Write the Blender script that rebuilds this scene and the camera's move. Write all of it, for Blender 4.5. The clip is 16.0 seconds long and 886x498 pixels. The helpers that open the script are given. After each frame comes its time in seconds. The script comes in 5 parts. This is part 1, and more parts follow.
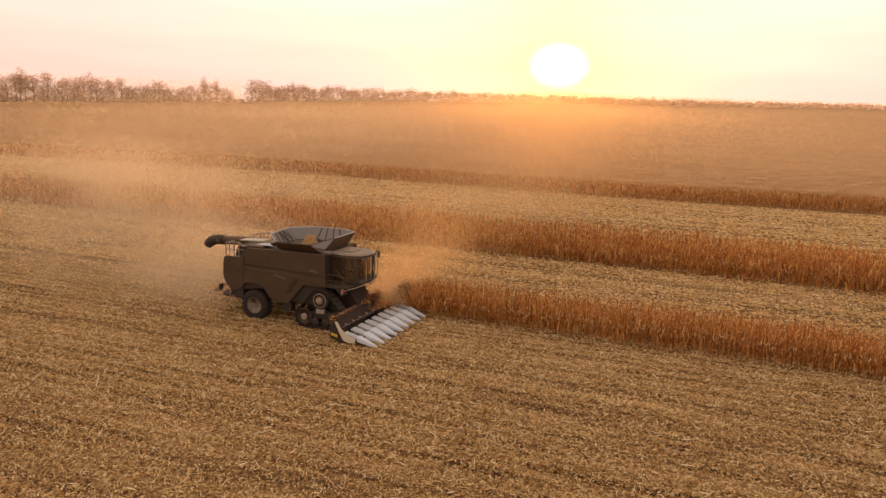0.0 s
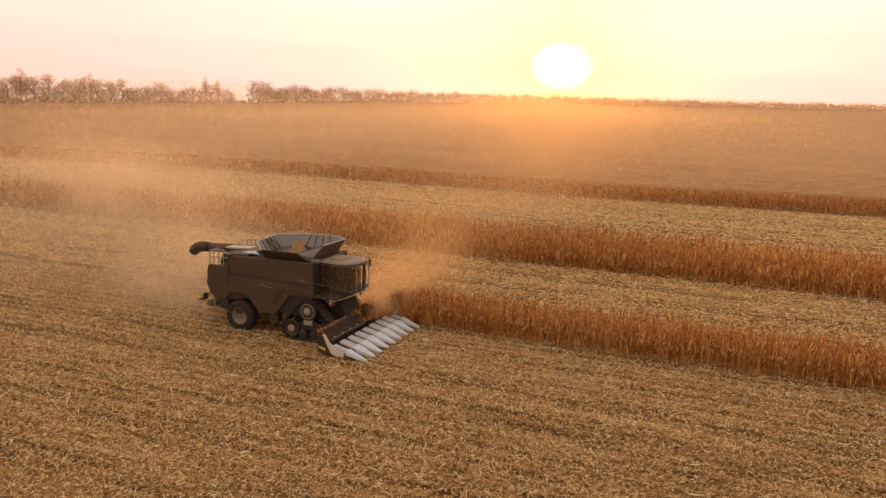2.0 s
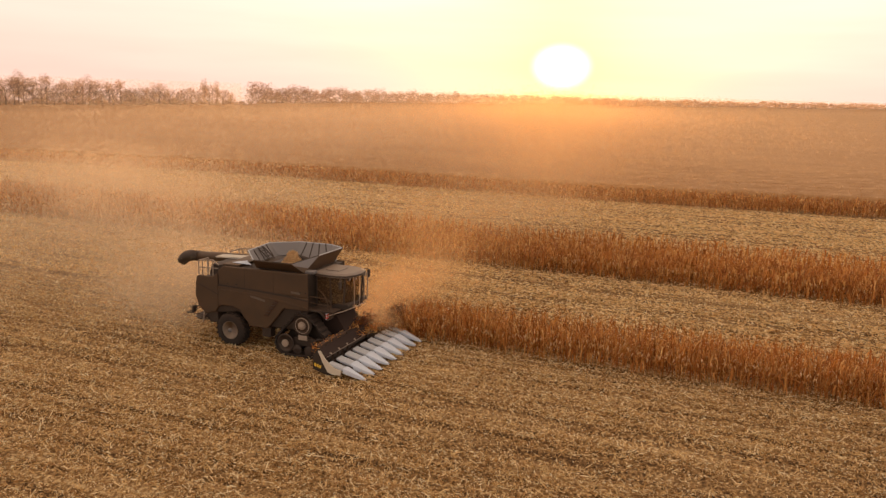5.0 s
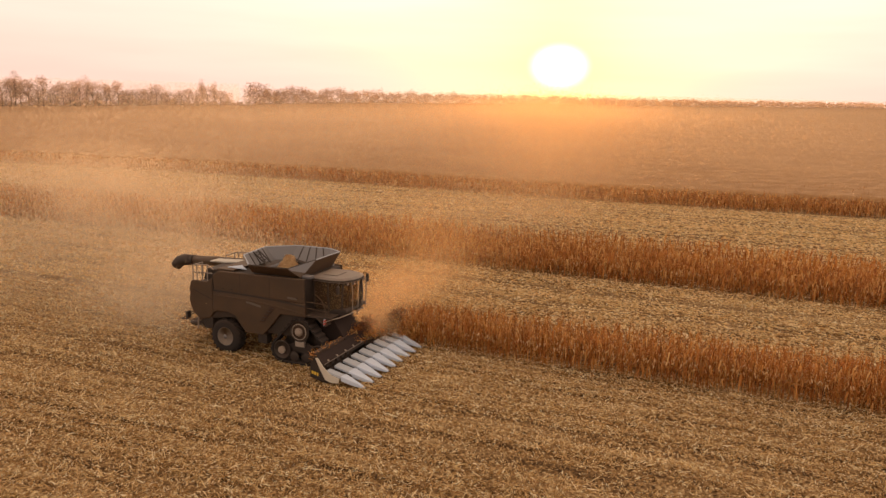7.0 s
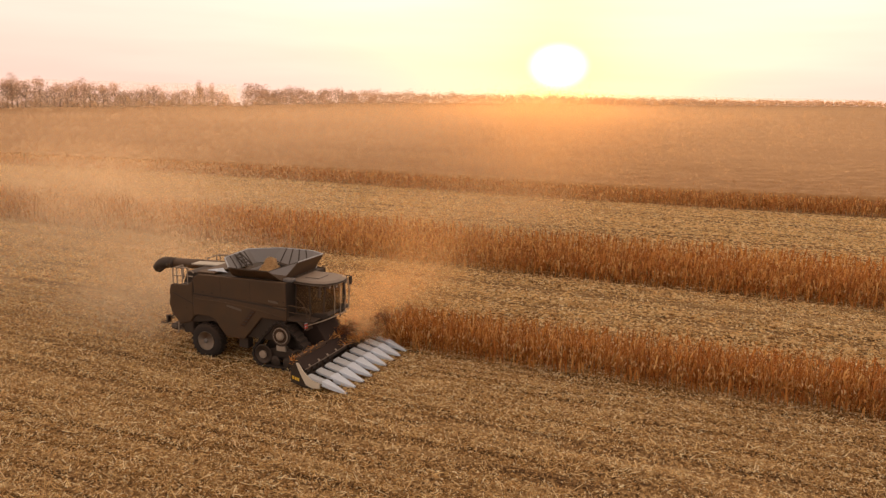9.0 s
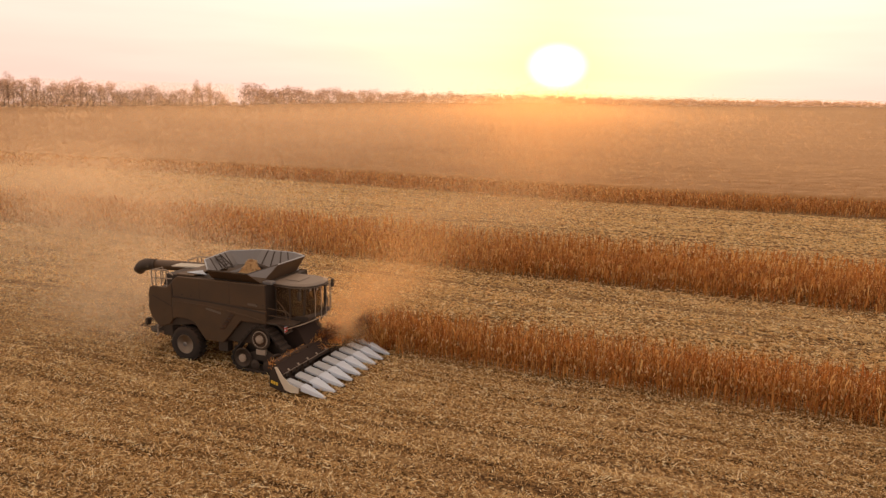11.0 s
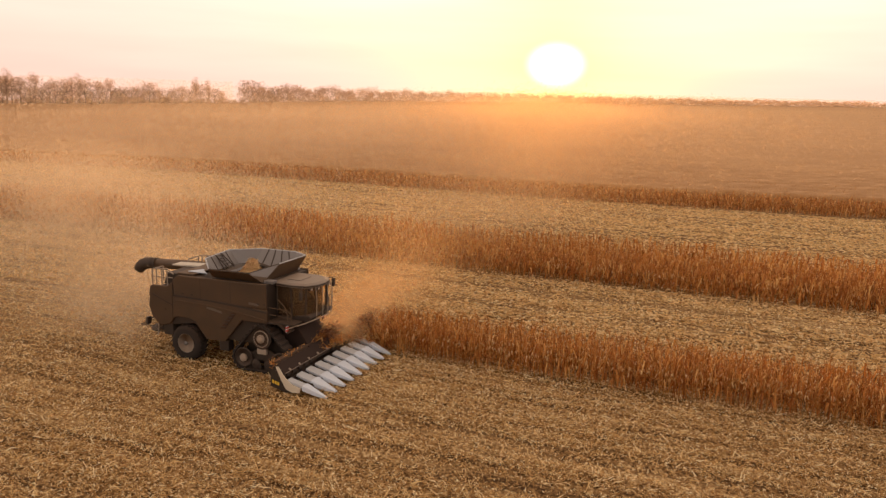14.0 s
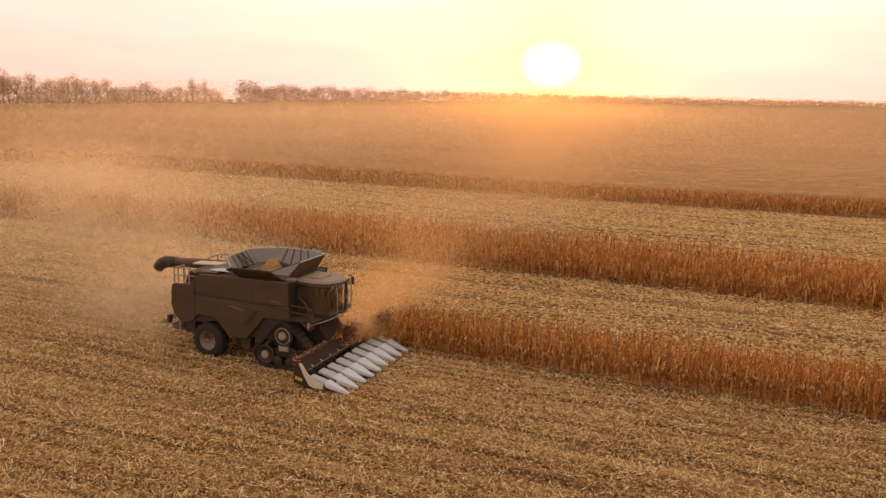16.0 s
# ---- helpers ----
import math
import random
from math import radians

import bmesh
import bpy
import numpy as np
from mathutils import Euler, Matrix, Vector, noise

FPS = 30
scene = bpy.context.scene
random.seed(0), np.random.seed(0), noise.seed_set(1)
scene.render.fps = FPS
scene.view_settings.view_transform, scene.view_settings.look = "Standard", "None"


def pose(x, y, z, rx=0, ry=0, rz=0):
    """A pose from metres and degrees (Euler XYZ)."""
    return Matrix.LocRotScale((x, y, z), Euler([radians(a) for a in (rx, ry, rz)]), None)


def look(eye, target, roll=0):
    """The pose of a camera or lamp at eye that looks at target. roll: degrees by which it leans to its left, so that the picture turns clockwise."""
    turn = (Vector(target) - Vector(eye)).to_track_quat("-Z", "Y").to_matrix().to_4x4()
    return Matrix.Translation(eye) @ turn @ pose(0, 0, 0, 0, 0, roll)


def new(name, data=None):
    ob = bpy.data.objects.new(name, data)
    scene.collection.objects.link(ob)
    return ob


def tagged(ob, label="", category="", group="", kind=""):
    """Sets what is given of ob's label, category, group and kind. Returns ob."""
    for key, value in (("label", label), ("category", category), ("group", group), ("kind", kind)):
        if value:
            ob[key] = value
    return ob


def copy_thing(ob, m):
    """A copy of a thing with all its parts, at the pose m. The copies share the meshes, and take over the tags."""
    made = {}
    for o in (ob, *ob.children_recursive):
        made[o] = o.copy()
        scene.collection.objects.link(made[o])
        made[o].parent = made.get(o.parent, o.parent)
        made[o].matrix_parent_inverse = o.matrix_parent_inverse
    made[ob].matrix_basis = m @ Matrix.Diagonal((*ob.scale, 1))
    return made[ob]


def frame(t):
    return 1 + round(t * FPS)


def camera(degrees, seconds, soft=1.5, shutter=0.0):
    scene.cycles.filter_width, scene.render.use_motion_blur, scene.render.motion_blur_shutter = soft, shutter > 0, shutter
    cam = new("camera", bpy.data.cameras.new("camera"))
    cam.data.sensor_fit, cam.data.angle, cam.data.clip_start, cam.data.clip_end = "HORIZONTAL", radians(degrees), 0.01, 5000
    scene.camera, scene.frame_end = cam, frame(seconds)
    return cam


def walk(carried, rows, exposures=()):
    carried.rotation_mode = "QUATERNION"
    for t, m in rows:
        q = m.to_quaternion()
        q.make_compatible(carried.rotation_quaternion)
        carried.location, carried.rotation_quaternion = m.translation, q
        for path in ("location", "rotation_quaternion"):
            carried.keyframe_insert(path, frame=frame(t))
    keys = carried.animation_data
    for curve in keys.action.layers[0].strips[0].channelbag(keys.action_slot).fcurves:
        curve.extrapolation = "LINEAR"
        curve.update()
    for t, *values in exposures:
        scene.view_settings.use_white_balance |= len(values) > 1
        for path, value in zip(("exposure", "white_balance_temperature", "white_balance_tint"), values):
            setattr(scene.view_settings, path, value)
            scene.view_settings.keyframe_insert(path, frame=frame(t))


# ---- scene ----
cam = camera(59.0, 16.0, 1.35)
scene.cycles.transparent_max_bounces = 40

PATH = [
    (0, (21.179, -36.054, 12.315), (20.467, -34.227, 11.924), 1.7),
    (0.5, (21.175, -35.437, 12.297), (20.458, -33.611, 11.907), 1.7),
    (1, (21.132, -34.982, 12.297), (20.415, -33.156, 11.907), 1.6),
    (1.5, (21.033, -34.556, 12.295), (20.315, -32.73, 11.906), 1.7),
    (2, (20.842, -34.026, 12.289), (20.123, -32.201, 11.9), 1.6),
    (2.5, (20.654, -33.542, 12.27), (19.935, -31.717, 11.88), 1.6),
    (3, (20.478, -33.138, 12.301), (19.759, -31.313, 11.911), 1.5),
    (3.5, (20.21, -32.791, 12.267), (19.493, -30.965, 11.879), 1.5),
    (4, (20.041, -32.413, 12.246), (19.322, -30.587, 11.858), 1.5),
    (6.5, (19.449, -31.223, 12.23), (18.731, -29.397, 11.843), 1.4),
    (7, (19.368, -30.989, 12.212), (18.652, -29.162, 11.825), 1.3),
    (7.5, (19.384, -30.669, 12.206), (18.666, -28.844, 11.818), 1.3),
    (8, (19.469, -30.479, 12.199), (18.751, -28.653, 11.811), 1.2),
    (8.5, (19.595, -30.35, 12.202), (18.881, -28.522, 11.815), 1.2),
    (9, (19.764, -30.097, 12.176), (19.049, -28.269, 11.789), 1.1),
    (11.5, (20.282, -29.239, 12.192), (19.571, -27.411, 11.805), 1.2),
    (12, (20.311, -29.163, 12.196), (19.598, -27.335, 11.807), 1.1),
    (12.5, (20.292, -29.065, 12.209), (19.578, -27.238, 11.82), 1.3),
    (13, (20.237, -29.153, 12.218), (19.526, -27.325, 11.827), 1.2),
    (13.5, (20.167, -29.252, 12.23), (19.46, -27.423, 11.84), 1.3),
    (14, (20.039, -29.29, 12.226), (19.332, -27.461, 11.835), 1.4),
    (14.5, (19.964, -29.326, 12.264), (19.254, -27.498, 11.87), 1.4),
    (15, (19.772, -29.633, 12.271), (19.07, -27.803, 11.878), 1.4),
    (15.5, (19.583, -29.918, 12.282), (18.883, -28.086, 11.889), 1.4),
    (16, (19.332, -30.262, 12.294), (18.636, -28.429, 11.902), 1.4),
]
walk(cam, [(t, look(eye, target, roll)) for t, eye, target, roll in PATH])

# ---- world, sun ----
SUN_AZ, SUN_EL = radians(-13.45), radians(2.12)
SUN_DIR = Vector((math.sin(SUN_AZ) * math.cos(SUN_EL), math.cos(SUN_AZ) * math.cos(SUN_EL), math.sin(SUN_EL)))


def link(nt, a, b):
    nt.links.new(a, b)


def math_node(nt, op, a, b=None, clamp=False):
    n = nt.nodes.new("ShaderNodeMath")
    n.operation, n.use_clamp = op, clamp
    for i, v in enumerate((a, b)):
        if v is None:
            continue
        if isinstance(v, (int, float)):
            n.inputs[i].default_value = v
        else:
            nt.links.new(v, n.inputs[i])
    return n.outputs[0]


def mix_color(nt, fac, a, b):
    n = nt.nodes.new("ShaderNodeMix")
    n.data_type = "RGBA"
    for sock, v in ((n.inputs[0], fac), (n.inputs[6], a), (n.inputs[7], b)):
        if isinstance(v, (int, float)):
            sock.default_value = v
        elif isinstance(v, tuple):
            sock.default_value = (*v, 1)
        else:
            nt.links.new(v, sock)
    return n.outputs[2]


def build_world():
    w = bpy.data.worlds.new("sunset_sky")
    scene.world = w
    w.use_nodes = True
    nt = w.node_tree
    nt.nodes.clear()
    out = nt.nodes.new("ShaderNodeOutputWorld")
    sky = nt.nodes.new("ShaderNodeTexSky")
    sky.sky_type, sky.sun_disc = "NISHITA", False
    sky.sun_elevation, sky.sun_rotation = SUN_EL, SUN_AZ
    sky.dust_density, sky.air_density = 5.0, 1.0
    bg1 = nt.nodes.new("ShaderNodeBackground")
    bg1.inputs[1].default_value = 0.03
    link(nt, sky.outputs[0], bg1.inputs[0])
    # the low sun's wide aureole in dusty air
    tc = nt.nodes.new("ShaderNodeTexCoord")
    off = nt.nodes.new("ShaderNodeVectorMath")
    off.operation = "SUBTRACT"
    link(nt, tc.outputs["Generated"], off.inputs[0])
    off.inputs[1].default_value = SUN_DIR
    flat = nt.nodes.new("ShaderNodeVectorMath")
    flat.operation = "MULTIPLY"
    link(nt, off.outputs[0], flat.inputs[0])
    flat.inputs[1].default_value = (1.0, 1.0, 1.35)
    size = nt.nodes.new("ShaderNodeVectorMath")
    size.operation = "LENGTH"
    link(nt, flat.outputs[0], size.inputs[0])
    ang = size.outputs["Value"]
    sep = nt.nodes.new("ShaderNodeSeparateXYZ")
    link(nt, tc.outputs["Generated"], sep.inputs[0])
    up = math_node(nt, "MULTIPLY", math_node(nt, "MAXIMUM", sep.outputs[2], 0.0), 6.5, True)
    tall = nt.nodes.new("ShaderNodeVectorMath")
    tall.operation = "MULTIPLY"
    link(nt, off.outputs[0], tall.inputs[0])
    tall.inputs[1].default_value = (1.45, 1.45, 0.7)
    reach = nt.nodes.new("ShaderNodeVectorMath")
    reach.operation = "LENGTH"
    link(nt, tall.outputs[0], reach.inputs[0])

    def bell(width, around=ang):
        return math_node(nt, "EXPONENT", math_node(nt, "MULTIPLY", math_node(nt, "DIVIDE", around, radians(width)), -1.0))

    noise_map = nt.nodes.new("ShaderNodeMapping")
    noise_map.inputs["Scale"].default_value = (2.0, 2.0, 22.0)
    link(nt, tc.outputs["Generated"], noise_map.inputs[0])
    nz = nt.nodes.new("ShaderNodeTexNoise")
    nz.inputs["Scale"].default_value, nz.inputs["Detail"].default_value = 1.6, 4.0
    link(nt, noise_map.outputs[0], nz.inputs["Vector"])
    streak = math_node(nt, "MULTIPLY_ADD", nz.outputs[0], 0.24)
    streak.node.inputs[2].default_value = 0.88
    base = mix_color(nt, up, SKY_LOW, SKY_HIGH)
    side = mix_color(nt, math_node(nt, "MULTIPLY", bell(8.8, reach.outputs["Value"]), 1.2, True), base, SKY_NEAR)
    side = mix_color(nt, math_node(nt, "MULTIPLY", bell(3.5), 1.25, True), side, (1.0, 0.84, 0.30))
    fall = math_node(nt, "MULTIPLY_ADD", bell(45.0), 0.45)
    fall.node.inputs[2].default_value = 0.88
    bg2 = nt.nodes.new("ShaderNodeBackground")
    link(nt, side, bg2.inputs[0])
    link(nt, math_node(nt, "MULTIPLY", math_node(nt, "MULTIPLY", fall, streak), SKY_GAIN), bg2.inputs[1])
    core = nt.nodes.new("ShaderNodeMapRange")
    core.interpolation_type = "SMOOTHSTEP"
    for i, v in enumerate((radians(2.45), radians(0.4), 0.0, 3.6)):
        core.inputs[1 + i].default_value = v
    link(nt, ang, core.inputs[0])
    glow = math_node(nt, "MULTIPLY_ADD", bell(2.6), 1.3)
    glow.node.inputs[2].default_value = 0.0
    bg4 = nt.nodes.new("ShaderNodeBackground")
    bg4.inputs[0].default_value = (1.0, 0.88, 0.6, 1)
    link(nt, core.outputs[0], bg4.inputs[1])
    bg3 = nt.nodes.new("ShaderNodeBackground")
    bg3.inputs[0].default_value = (1.0, 0.70, 0.14, 1)
    link(nt, glow, bg3.inputs[1])
    a1, a2 = nt.nodes.new("ShaderNodeAddShader"), nt.nodes.new("ShaderNodeAddShader")
    link(nt, bg1.outputs[0], a1.inputs[0])
    link(nt, bg2.outputs[0], a1.inputs[1])
    link(nt, a1.outputs[0], a2.inputs[0])
    link(nt, bg3.outputs[0], a2.inputs[1])
    a3 = nt.nodes.new("ShaderNodeAddShader")
    link(nt, a2.outputs[0], a3.inputs[0])
    link(nt, bg4.outputs[0], a3.inputs[1])
    link(nt, a3.outputs[0], out.inputs[0])


SKY_LOW, SKY_HIGH, SKY_NEAR, SKY_GAIN = (1.0, 0.65, 0.53), (1.0, 0.83, 0.71), (1.0, 0.90, 0.52), 1.03
build_world()
lamp = bpy.data.lights.new("sun", "SUN")
lamp.energy, lamp.angle, lamp.color = 4.5, radians(2.0), (1.0, 0.50, 0.19)
sun = new("sun", lamp)
sun.matrix_world = look((0, 0, 60), Vector((0, 0, 60)) - SUN_DIR)


# ---- materials ----
def material(name):
    m = bpy.data.materials.new(name)
    m.use_nodes = True
    nt = m.node_tree
    return m, nt, nt.nodes["Principled BSDF"], nt.nodes["Material Output"]


def noise_node(nt, scale, detail=4.0, stretch=None):
    tc = nt.nodes.new("ShaderNodeTexCoord")
    n = nt.nodes.new("ShaderNodeTexNoise")
    n.inputs["Scale"].default_value, n.inputs["Detail"].default_value = scale, detail
    if stretch:
        mp = nt.nodes.new("ShaderNodeMapping")
        mp.inputs["Scale"].default_value = stretch
        link(nt, tc.outputs["Object"], mp.inputs[0])
        link(nt, mp.outputs[0], n.inputs["Vector"])
    else:
        link(nt, tc.outputs["Object"], n.inputs["Vector"])
    return n.outputs[0]


def ramp(nt, fac, stops):
    n = nt.nodes.new("ShaderNodeValToRGB")
    e = n.color_ramp.elements
    while len(e) < len(stops):
        e.new(0.5)
    for el, (p, c) in zip(e, stops):
        el.position, el.color = p, (*c, 1)
    link(nt, fac, n.inputs[0])
    return n.outputs[0]


def bump(nt, bsdf, height, strength, distance):
    b = nt.nodes.new("ShaderNodeBump")
    b.inputs["Strength"].default_value, b.inputs["Distance"].default_value = strength, distance
    link(nt, height, b.inputs["Height"])
    link(nt, b.outputs[0], bsdf.inputs["Normal"])


def paint(name, color, dust=(0.30, 0.20, 0.12), amount=0.45, rough=0.45, metal=0.0):
    """Machine paint or metal with field dust lying on it, thicker on upward faces."""
    m, nt, bsdf, _ = material(name)
    geo = nt.nodes.new("ShaderNodeNewGeometry")
    sep = nt.nodes.new("ShaderNodeSeparateXYZ")
    link(nt, geo.outputs["Normal"], sep.inputs[0])
    upward = math_node(nt, "MULTIPLY", math_node(nt, "MAXIMUM", sep.outputs[2], 0.0), 0.35)
    n1, n2 = noise_node(nt, 1.3, 5), noise_node(nt, 14, 3)
    cloud = math_node(nt, "MULTIPLY", math_node(nt, "ADD", n1, math_node(nt, "MULTIPLY", n2, 0.5)), amount)
    fac = math_node(nt, "ADD", cloud, upward, True)
    link(nt, mix_color(nt, fac, color, dust), bsdf.inputs["Base Color"])
    r = math_node(nt, "MULTIPLY_ADD", fac, 0.5, True)
    r.node.inputs[2].default_value = rough
    link(nt, r, bsdf.inputs["Roughness"])
    bsdf.inputs["Metallic"].default_value = metal
    bump(nt, bsdf, n2, 0.15, 0.01)
    return m


def plant(name, stops, trans=0.45, rough=0.7):
    """Dry leaves: each piece its own tint, light coming through."""
    m, nt, bsdf, out = material(name)
    geo = nt.nodes.new("ShaderNodeNewGeometry")
    fine = noise_node(nt, 6, 2)
    fac = math_node(nt, "ADD", math_node(nt, "MULTIPLY", geo.outputs["Random Per Island"], 0.8), math_node(nt, "MULTIPLY", fine, 0.25))
    col = ramp(nt, fac, stops)
    link(nt, col, bsdf.inputs["Base Color"])
    bsdf.inputs["Roughness"].default_value = rough
    bsdf.inputs["Specular IOR Level"].default_value = 0.25
    tr = nt.nodes.new("ShaderNodeBsdfTranslucent")
    link(nt, col, tr.inputs[0])
    mx = nt.nodes.new("ShaderNodeMixShader")
    mx.inputs[0].default_value = trans
    link(nt, bsdf.outputs[0], mx.inputs[1])
    link(nt, tr.outputs[0], mx.inputs[2])
    link(nt, mx.outputs[0], out.inputs[0])
    return m


def ground_material():
    m, nt, bsdf, _ = material("stubble_soil")
    fine = noise_node(nt, 7, 6)
    mid = noise_node(nt, 1.0, 5, (0.18, 1.3, 1))
    far = noise_node(nt, 0.5, 3, (0.05, 1.5, 1))
    fac = math_node(nt, "ADD", math_node(nt, "MULTIPLY", fine, 0.52), math_node(nt, "ADD", math_node(nt, "MULTIPLY", mid, 0.30), math_node(nt, "MULTIPLY", far, 0.20)))
    col = ramp(nt, fac, [(0.42, (0.060, 0.028, 0.011)), (0.52, (0.26, 0.140, 0.053)), (0.64, (0.60, 0.41, 0.20))])
    link(nt, col, bsdf.inputs["Base Color"])
    bsdf.inputs["Roughness"].default_value = 0.95
    bsdf.inputs["Specular IOR Level"].default_value = 0.1
    bump(nt, bsdf, fine, 0.8, 0.08)
    return m


def canopy_material():
    m, nt, bsdf, _ = material("ripe_corn_canopy")
    fine = noise_node(nt, 1.6, 6)
    far = noise_node(nt, 0.06, 4, (0.25, 1.2, 1))
    fac = math_node(nt, "ADD", math_node(nt, "MULTIPLY", fine, 0.40), math_node(nt, "MULTIPLY", far, 0.60))
    col = ramp(nt, fac, [(0.30, (0.255, 0.122, 0.042)), (0.52, (0.325, 0.160, 0.058)), (0.74, (0.40, 0.21, 0.082))])
    link(nt, col, bsdf.inputs["Base Color"])
    bsdf.inputs["Roughness"].default_value = 1.0
    bsdf.inputs["Specular IOR Level"].default_value = 0.30
    bump(nt, bsdf, fine, 0.3, 0.15)
    return m


def dust_material(name, color, through_share, cover):
    """Thin flakes of floating dust: most of the light goes on through them."""
    m, nt, bsdf, out = material(name)
    nt.nodes.remove(bsdf)
    tr = nt.nodes.new("ShaderNodeBsdfTranslucent")
    df = nt.nodes.new("ShaderNodeBsdfDiffuse")
    for n in (tr, df):
        n.inputs[0].default_value = (*color, 1)
    m1 = nt.nodes.new("ShaderNodeMixShader")
    m1.inputs[0].default_value = through_share
    link(nt, df.outputs[0], m1.inputs[1])
    link(nt, tr.outputs[0], m1.inputs[2])
    clear = nt.nodes.new("ShaderNodeBsdfTransparent")
    m2 = nt.nodes.new("ShaderNodeMixShader")
    m2.inputs[0].default_value = cover
    link(nt, clear.outputs[0], m2.inputs[1])
    link(nt, m1.outputs[0], m2.inputs[2])
    link(nt, m2.outputs[0], out.inputs[0])
    return m


COVER = 0.15
M_GROUND = ground_material()
M_CANOPY = canopy_material()
M_CORN = plant("dry_corn_leaf", [(0.0, (0.17, 0.056, 0.015)), (0.35, (0.45, 0.162, 0.037)), (0.7, (0.63, 0.285, 0.070)), (1.0, (0.82, 0.53, 0.205))])
M_STRAW = plant("corn_residue", [(0.0, (0.19, 0.08, 0.025)), (0.34, (0.50, 0.28, 0.098)), (0.64, (0.80, 0.545, 0.245)), (0.94, (0.98, 0.84, 0.55))], 0.30)
# paler set of residue colours, for the swath litter and the ears
M_HUSK = plant("pale_husk", [(0.0, (0.56, 0.37, 0.155)), (0.4, (0.80, 0.525, 0.225)), (1.0, (0.96, 0.77, 0.45))], 0.4)
# leaf colours lightened towards pink: distance haze put into the base colour
M_TREE = plant("haze_paled_leaves", [(0.0, (0.32, 0.21, 0.16)), (0.5, (0.43, 0.285, 0.215)), (1.0, (0.54, 0.36, 0.26))], 0.5)
M_BARK = paint("bark", (0.09, 0.06, 0.045), (0.12, 0.09, 0.07), 0.4, 0.9)
M_DARK = paint("anthracite_paint", (0.022, 0.014, 0.008), (0.160, 0.079, 0.029), 0.36, 0.42)
M_BLACK = paint("black_steel", (0.013, 0.010, 0.008), (0.12, 0.060, 0.026), 0.18, 0.55)
M_GREY = paint("grey_sheet_metal", (0.15, 0.152, 0.162), (0.24, 0.17, 0.12), 0.32, 0.30, 0.4)
M_DECK = paint("pale_deck", (0.50, 0.45, 0.38), (0.45, 0.34, 0.23), 0.3, 0.5)
M_ROOF = paint("cab_roof_paint", (0.09, 0.075, 0.065), (0.27, 0.175, 0.11), 0.36, 0.35)
M_WORN = paint("worn_badge", (0.10, 0.085, 0.07), (0.14, 0.09, 0.05), 0.4, 0.5)
M_WHITE = paint("white_plastic", (0.56, 0.61, 0.70), (0.46, 0.40, 0.34), 0.14, 0.4)
M_HOOD = paint("grey_white_hood", (0.44, 0.455, 0.49), (0.36, 0.30, 0.24), 0.24, 0.5)
M_CREAM = paint("cream_arm", (0.62, 0.55, 0.44), (0.42, 0.30, 0.18), 0.3, 0.5)
M_SHIELD = paint("brown_dusty_sheet", (0.018, 0.009, 0.006), (0.040, 0.018, 0.009), 0.34, 0.9)
M_RUBBER = paint("rubber", (0.012, 0.010, 0.009), (0.085, 0.046, 0.024), 0.20, 0.9)
M_BEAM = paint("dusty_beam", (0.035, 0.020, 0.013), (0.14, 0.070, 0.033), 0.34, 0.8)
M_RIM = paint("wheel_grey", (0.34, 0.285, 0.23), (0.22, 0.13, 0.07), 0.42, 0.55)
M_YELLOW = paint("yellow_mark", (0.75, 0.48, 0.03), (0.4, 0.26, 0.1), 0.2, 0.5)
M_RED = paint("red_reflector", (0.55, 0.03, 0.02), (0.3, 0.15, 0.1), 0.2, 0.3)
# corn leaf darkened in its colour, for leaves lying in shadow
M_SHADELEAF = plant("shaded_torn_leaf", [(0.0, (0.07, 0.025, 0.012)), (0.6, (0.19, 0.065, 0.026)), (1.0, (0.36, 0.15, 0.06))], 0.3)
M_GRAIN = plant("corn_grain", [(0.0, (0.56, 0.30, 0.12)), (0.6, (0.76, 0.47, 0.22)), (1.0, (0.90, 0.66, 0.36))], 0.25)
M_DUST = dust_material("field_dust", (0.82, 0.65, 0.44), 0.46, COVER)
# the orange of the sun's glow is put into this dust's colour
M_GLOW = dust_material("glow_orange_dust", (0.96, 0.62, 0.30), 0.85, COVER)
M_HAZE = dust_material("far_haze", (0.90, 0.66, 0.42), 0.70, COVER)

def dusty_glass(name, tint, film):
    """Tinted glass with an uneven film of field dust, its brown also standing in for reflections."""
    m, nt, bsdf, out = material(name)
    bsdf.inputs["Base Color"].default_value = (*tint, 1)
    bsdf.inputs["Roughness"].default_value = 0.05
    bsdf.inputs["Transmission Weight"].default_value = 1.0
    bsdf.inputs["IOR"].default_value = 1.45
    dust = nt.nodes.new("ShaderNodeBsdfDiffuse")
    dust.inputs[0].default_value = (*film, 1)
    mx = nt.nodes.new("ShaderNodeMixShader")
    share = math_node(nt, "MULTIPLY_ADD", noise_node(nt, 2.4, 5), 0.20, True)
    share.node.inputs[2].default_value = 0.02
    link(nt, share, mx.inputs[0])
    link(nt, bsdf.outputs[0], mx.inputs[1])
    link(nt, dust.outputs[0], mx.inputs[2])
    link(nt, mx.outputs[0], out.inputs[0])
    return m


M_GLASS = dusty_glass("cab_glass", (0.66, 0.58, 0.50), (0.36, 0.23, 0.12))


